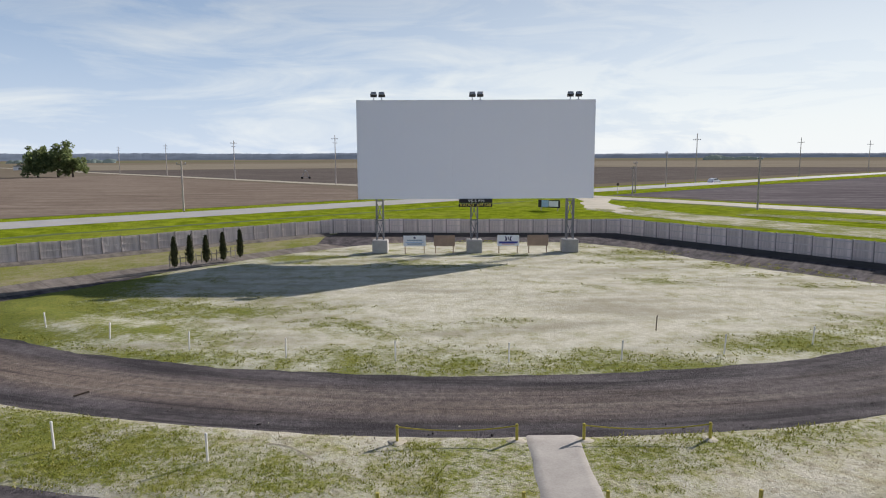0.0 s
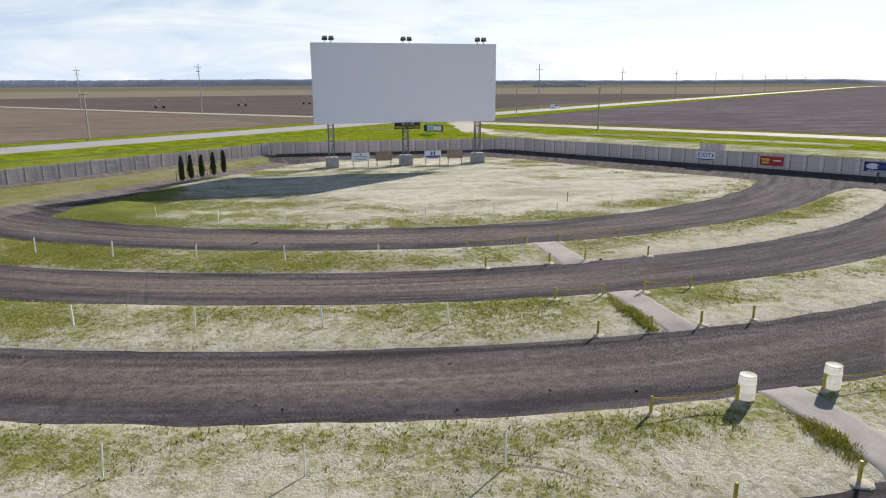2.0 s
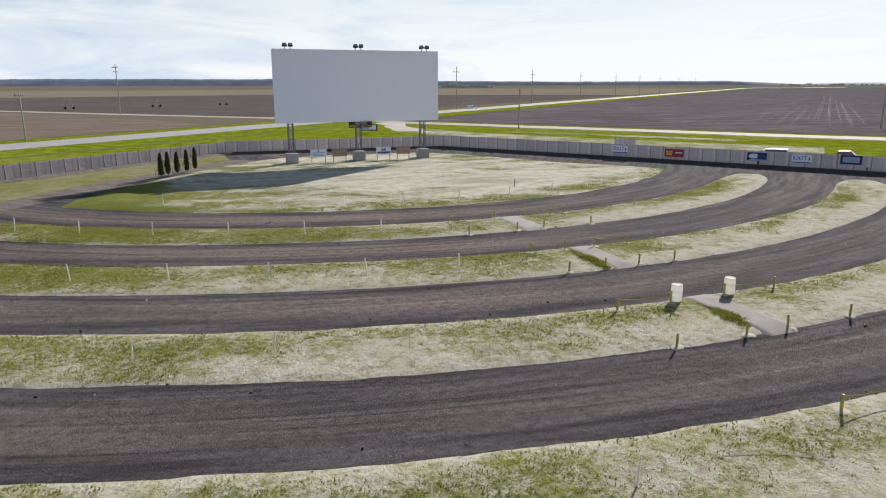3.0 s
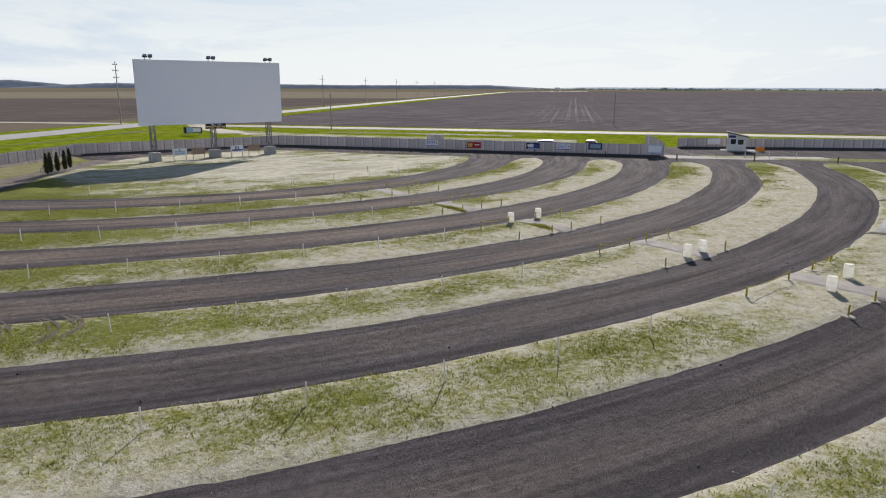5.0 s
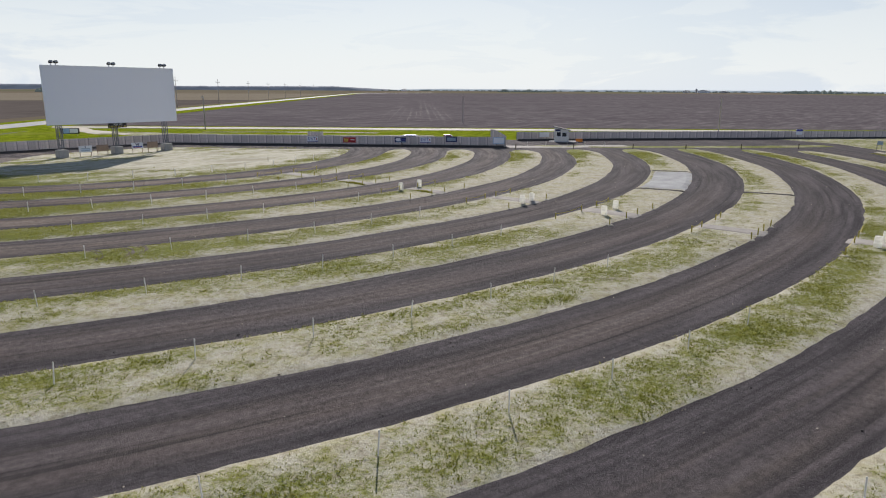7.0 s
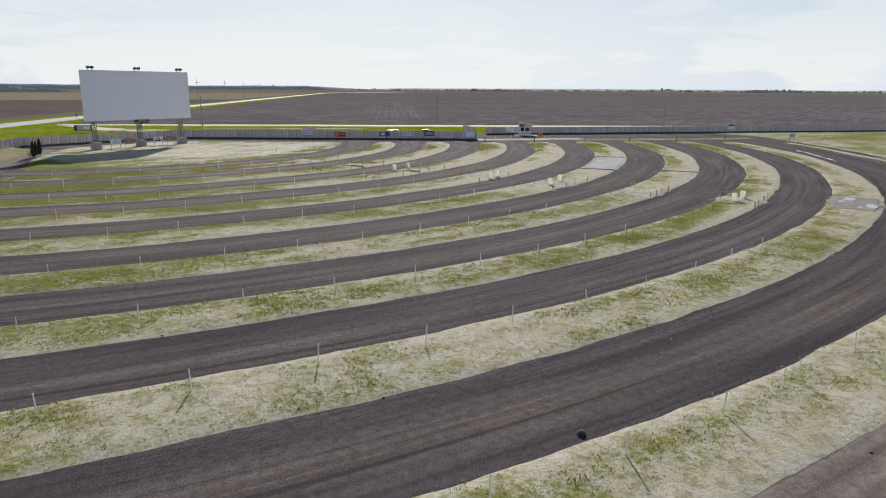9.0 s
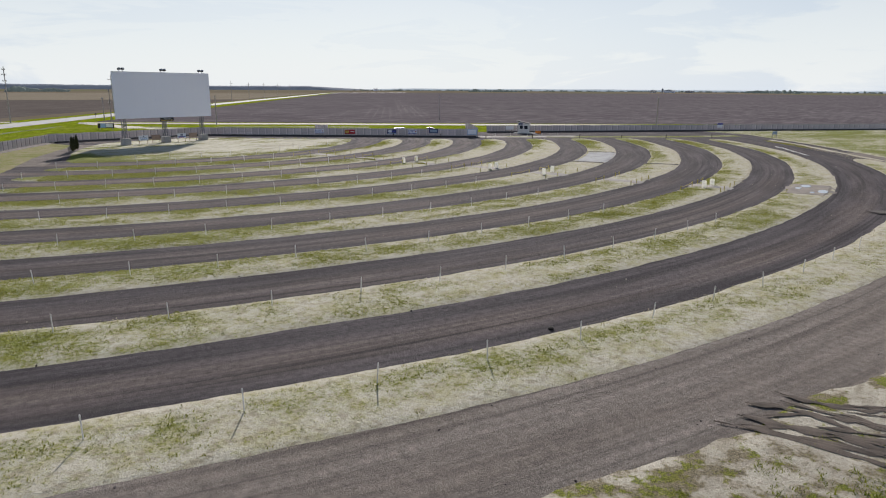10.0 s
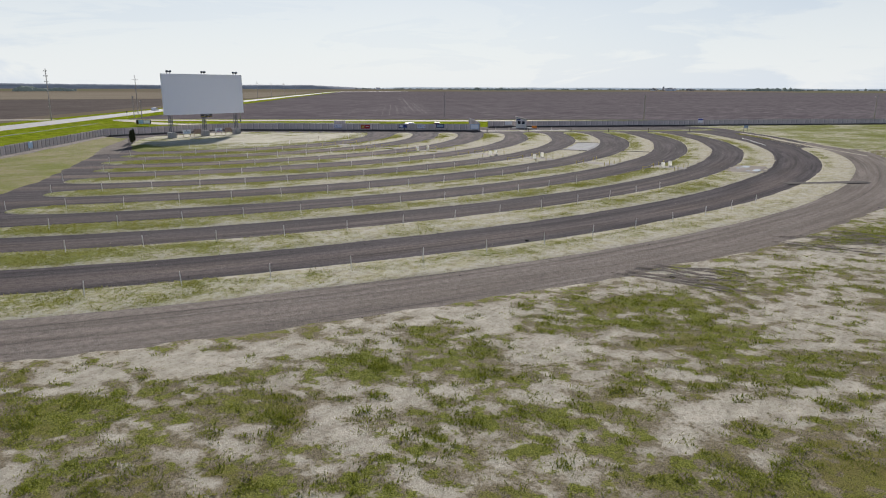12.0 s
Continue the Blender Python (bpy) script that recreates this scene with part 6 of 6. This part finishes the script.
for i in range(9):
    for k in range(2):
        a = rr.uniform(-16, 34)
        u = rr.uniform(0.1, 0.35)
        r0, r1 = float(edge(1 + 2 * i, a)), float(edge(2 + 2 * i, a))
        p = spot(r0 + (r1 - r0) * u, a)
        q = spot(r0 + (r1 - r0) * (u + rr.uniform(0.2, 0.5)), a + rr.uniform(1.0, 3.0) * 60 / r0)
        bl.append((p, q, rr.uniform(-0.3, 0.3)))
        if rr.random() < 0.6:
            bl.append(((p[0] + 0.5, p[1] - 1.2), (q[0] + 0.5, q[1] - 1.2), rr.uniform(-0.3, 0.3)))
sl = []
for (ax, ay), (bx, by), w in (((-28.0, 0.7), (-28.9, -3.1), 0.6), ((-26.6, -0.2), (-27.6, -3.6), 0.7), ((-25.7, -0.3), (-26.6, -3.4), 0.6)):
    sl += [((ax, ay), (bx, by), w), ((ax + 0.2, ay), (bx + 0.2, by), w * 1.1)]
streaks("skid_marks", sl, 0.12, 0.09, M_RUT, "dark curved tyre marks scraped across a berm", "tyre marks", 1.4, 0.2, 0.0, 0.06)
streaks("berm_ruts", bl, 0.06, 0.08, M_FAINT, "thin dark wheel ruts across the berms", "wheel ruts", 0.9, 0.2, 0.0, 0.06)
hp = [(61.0, -33.3), (58.8, -34.7), (57.2, -35.4), (54.0, -36.7), (49.6, -38.7), (46.0, -40.2)]
bm = bmesh.new()
for a, b in zip(hp, hp[1:]):
    rod(bm, (*a, 0.1), (*b, 0.1), 0.045, n=8)
tagged(part("drain_pipe", bm, M_HOSE, None, "white drain pipe lying along the end of a berm", True), category="pipe")


def stones(name, seed, n, size, mat, label, spread):
    """Loose stones and clods along the edges of the rows."""
    rs = np.random.RandomState(seed)
    base = bmesh.new()
    bmesh.ops.create_icosphere(base, subdivisions=1, radius=1.0)
    bv = np.array([v.co[:] for v in base.verts])
    bf = np.array([[v.index for v in f.verts] for f in base.faces])
    base.free()
    i = rs.randint(1, 20, n)
    a = rs.uniform(-38, 36, n)
    r = np.array([float(edge(k, g)) for k, g in zip(i, a)]) + spread * rs.randn(n)
    s = size * np.clip(np.exp(0.5 * rs.randn(n)), 0.5, 2.2)
    x, y = CX + r * np.sin(np.radians(a)), CY - r * np.cos(np.radians(a))
    v = bv[None] * (1 + 0.25 * rs.randn(n, len(bv), 1)) * (s[:, None] * rs.uniform(0.6, 1.3, (n, 3)))[:, None, :]
    v[..., 2] *= 0.7
    v += np.stack([x, y, 0.03 + 0 * x], -1)[:, None, :]
    f = (bf[None] + (np.arange(n) * len(bv))[:, None, None]).reshape(-1, 3)
    return tagged(raw(name, v.reshape(-1, 3), f, mat), label, "stones", kind="stuff")


stones("soil_clods", 3, 1600, 0.022, M_SPILL, "dark clods of soil scattered along the road edges", 0.45)
stones("pale_pebbles", 4, 1000, 0.014, M_LANE, "pale pebbles scattered over the gravel rows", 1.6)

# ---- grass ----


def blades(name, x, y, z, h, mat, label, per=5, spread=0.06, seed=1):
    """Tufts of thin blades at the given spots."""
    rs = np.random.RandomState(seed)
    n = len(x)
    a = rs.rand(n, per) * 2 * np.pi
    ox, oy = rs.randn(n, per) * spread, rs.randn(n, per) * spread
    hh = h[:, None] * rs.uniform(0.5, 1.15, (n, per))
    w = 0.008 + 0.14 * hh
    lx, ly = np.cos(a) * hh * 0.9, np.sin(a) * hh * 0.9
    b = np.stack([x[:, None] + ox, y[:, None] + oy, z[:, None] + 0 * ox], -1)
    side = np.stack([-np.sin(a) * w, np.cos(a) * w, 0 * a], -1)
    top = b + np.stack([lx, ly, hh], -1)
    v = np.stack([b - side, b + side, top], 2).reshape(-1, 3).astype(np.float32)
    m = len(v)
    me = bpy.data.meshes.new(name)
    me.vertices.add(m)
    me.vertices.foreach_set("co", v.ravel())
    me.loops.add(m)
    me.loops.foreach_set("vertex_index", np.arange(m, dtype=np.int32))
    me.polygons.add(m // 3)
    me.polygons.foreach_set("loop_start", np.arange(0, m, 3, dtype=np.int32))
    me.update(calc_edges=True)
    me.materials.append(mat)
    return tagged(new(name, me), label, "grass", kind="stuff")


def on_strip(i, o, a0, a1, n, seed):
    rs = np.random.RandomState(seed)
    a = rs.uniform(a0, a1, n)
    ri, ro = i(a), o(a)
    u = rs.uniform(-0.9, 0.9, n)
    r = (ri + ro) / 2 + (ro - ri) / 2 * u
    x, y = CX + r * np.sin(np.radians(a)), CY - r * np.cos(np.radians(a))
    return x, y, u, rs


gx, gy, gz, gh, sx, sy, sz, sh = ([] for _ in range(8))
for k in range(9):
    wide = float(edge(2 + 2 * k, 0))
    x, y, u, rs = on_strip(fan_edge(1 + 2 * k), fan_edge(2 + 2 * k), LEFT + 2, RIGHT - 4, int(420 * wide), 40 + k)
    g = berm_growth(x, y, u, BIAS[k]) + 0.07 * rs.randn(len(x))
    z = -0.03 + 0.085 * (1 - np.abs(u) ** 8)
    clear = ~((x > 0.8) & (x < 5.0) & (np.abs(u) < 2) & (k < 7))
    keep = (g > 0.52) & clear
    gx.append(x[keep]), gy.append(y[keep]), gz.append(z[keep]), gh.append(rs.uniform(0.03, 0.085, keep.sum()))
    dry = (g < 0.5) & (rs.rand(len(x)) < 0.13) & clear
    sx.append(x[dry]), sy.append(y[dry]), sz.append(z[dry]), sh.append(rs.uniform(0.02, 0.06, dry.sum()))
x, y, u, rs = on_strip(fan_edge(19), lambda d: edge(19, d) + 32, -52, 5, 300000, 77)
g = outer_growth(x, y) + 0.13 * rs.randn(len(x))
keep = (g > 0.66) & (layered(x, y, 0.5, 23) > 0.45)
seat = (g > 0.3 + 0.4 * rs.rand(len(x))) & (rs.rand(len(x)) < 0.07)
size = np.repeat(rs.uniform(0.06, 0.2, seat.sum()), 9)
tx = np.concatenate([x[keep], np.repeat(x[seat], 9) + size * rs.randn(len(size))])
ty = np.concatenate([y[keep], np.repeat(y[seat], 9) + size * rs.randn(len(size))])
th = np.concatenate([rs.uniform(0.03, 0.09, keep.sum()), 0.04 + 0.55 * size * rs.rand(len(size))])
dry = (g < 0.6) & (g > 0.4) & (rs.rand(len(x)) < 0.3)
sx.append(x[dry]), sy.append(y[dry]), sz.append(0 * x[dry] + 0.03), sh.append(rs.uniform(0.03, 0.08, dry.sum()))
rs = np.random.RandomState(91)
x, y = rs.uniform(-24, 31, 60000), rs.uniform(24, 64, 60000)
r, a = np.hypot(x - CX, y - CY), np.degrees(np.arctan2(x - CX, CY - y))
inside = (r < edge(0, np.clip(a, -60, 60)) - 0.5) & (x > -23 + (y - 36) * 0.62) & (x < 30.5 - (y - 37) * 0.46) & (np.abs(a) < 60)
g = infield_growth(x, y)
keep = inside & (g + 0.06 * rs.randn(len(x)) > 0.5)
gx.append(x[keep]), gy.append(y[keep]), gz.append(0 * x[keep] + 0.03), gh.append(rs.uniform(0.03, 0.09, keep.sum()))
cat = np.concatenate
blades("grass_tufts", cat(gx), cat(gy), cat(gz), cat(gh), M_BLADE, "short green grass tufts on the berms", 5, 0.07, 3)
blades("dry_tufts", cat(sx), cat(sy), cat(sz), cat(sh), M_STRAW, "short dry straw tufts on the pale soil", 4, 0.07, 4)
blades("grass_clumps", tx, ty, 0 * tx + 0.03, th, M_CLUMP, "clumps of bright green grass on the trampled soil", 7, 0.08, 5)
# long grass that leans over the edge of one walkway
rs = np.random.RandomState(17)
k = rs.rand(520)
upper = np.arange(520) < 240
px_ = 2.6 - 0.3 * k ** 2 + 0.13 * rs.randn(520)
py_ = np.where(upper, 11.0 - 4.3 * k, 1.0 - 2.7 * k) + 0.1 * rs.randn(520)
blades("long_grass", px_, py_, 0 * k + 0.05, 0.05 + 0.1 * np.exp(-((k - 0.65) / 0.28) ** 2), M_BLADE, "long green grass leaning over the walkways' edges", 12, 0.09, 8)
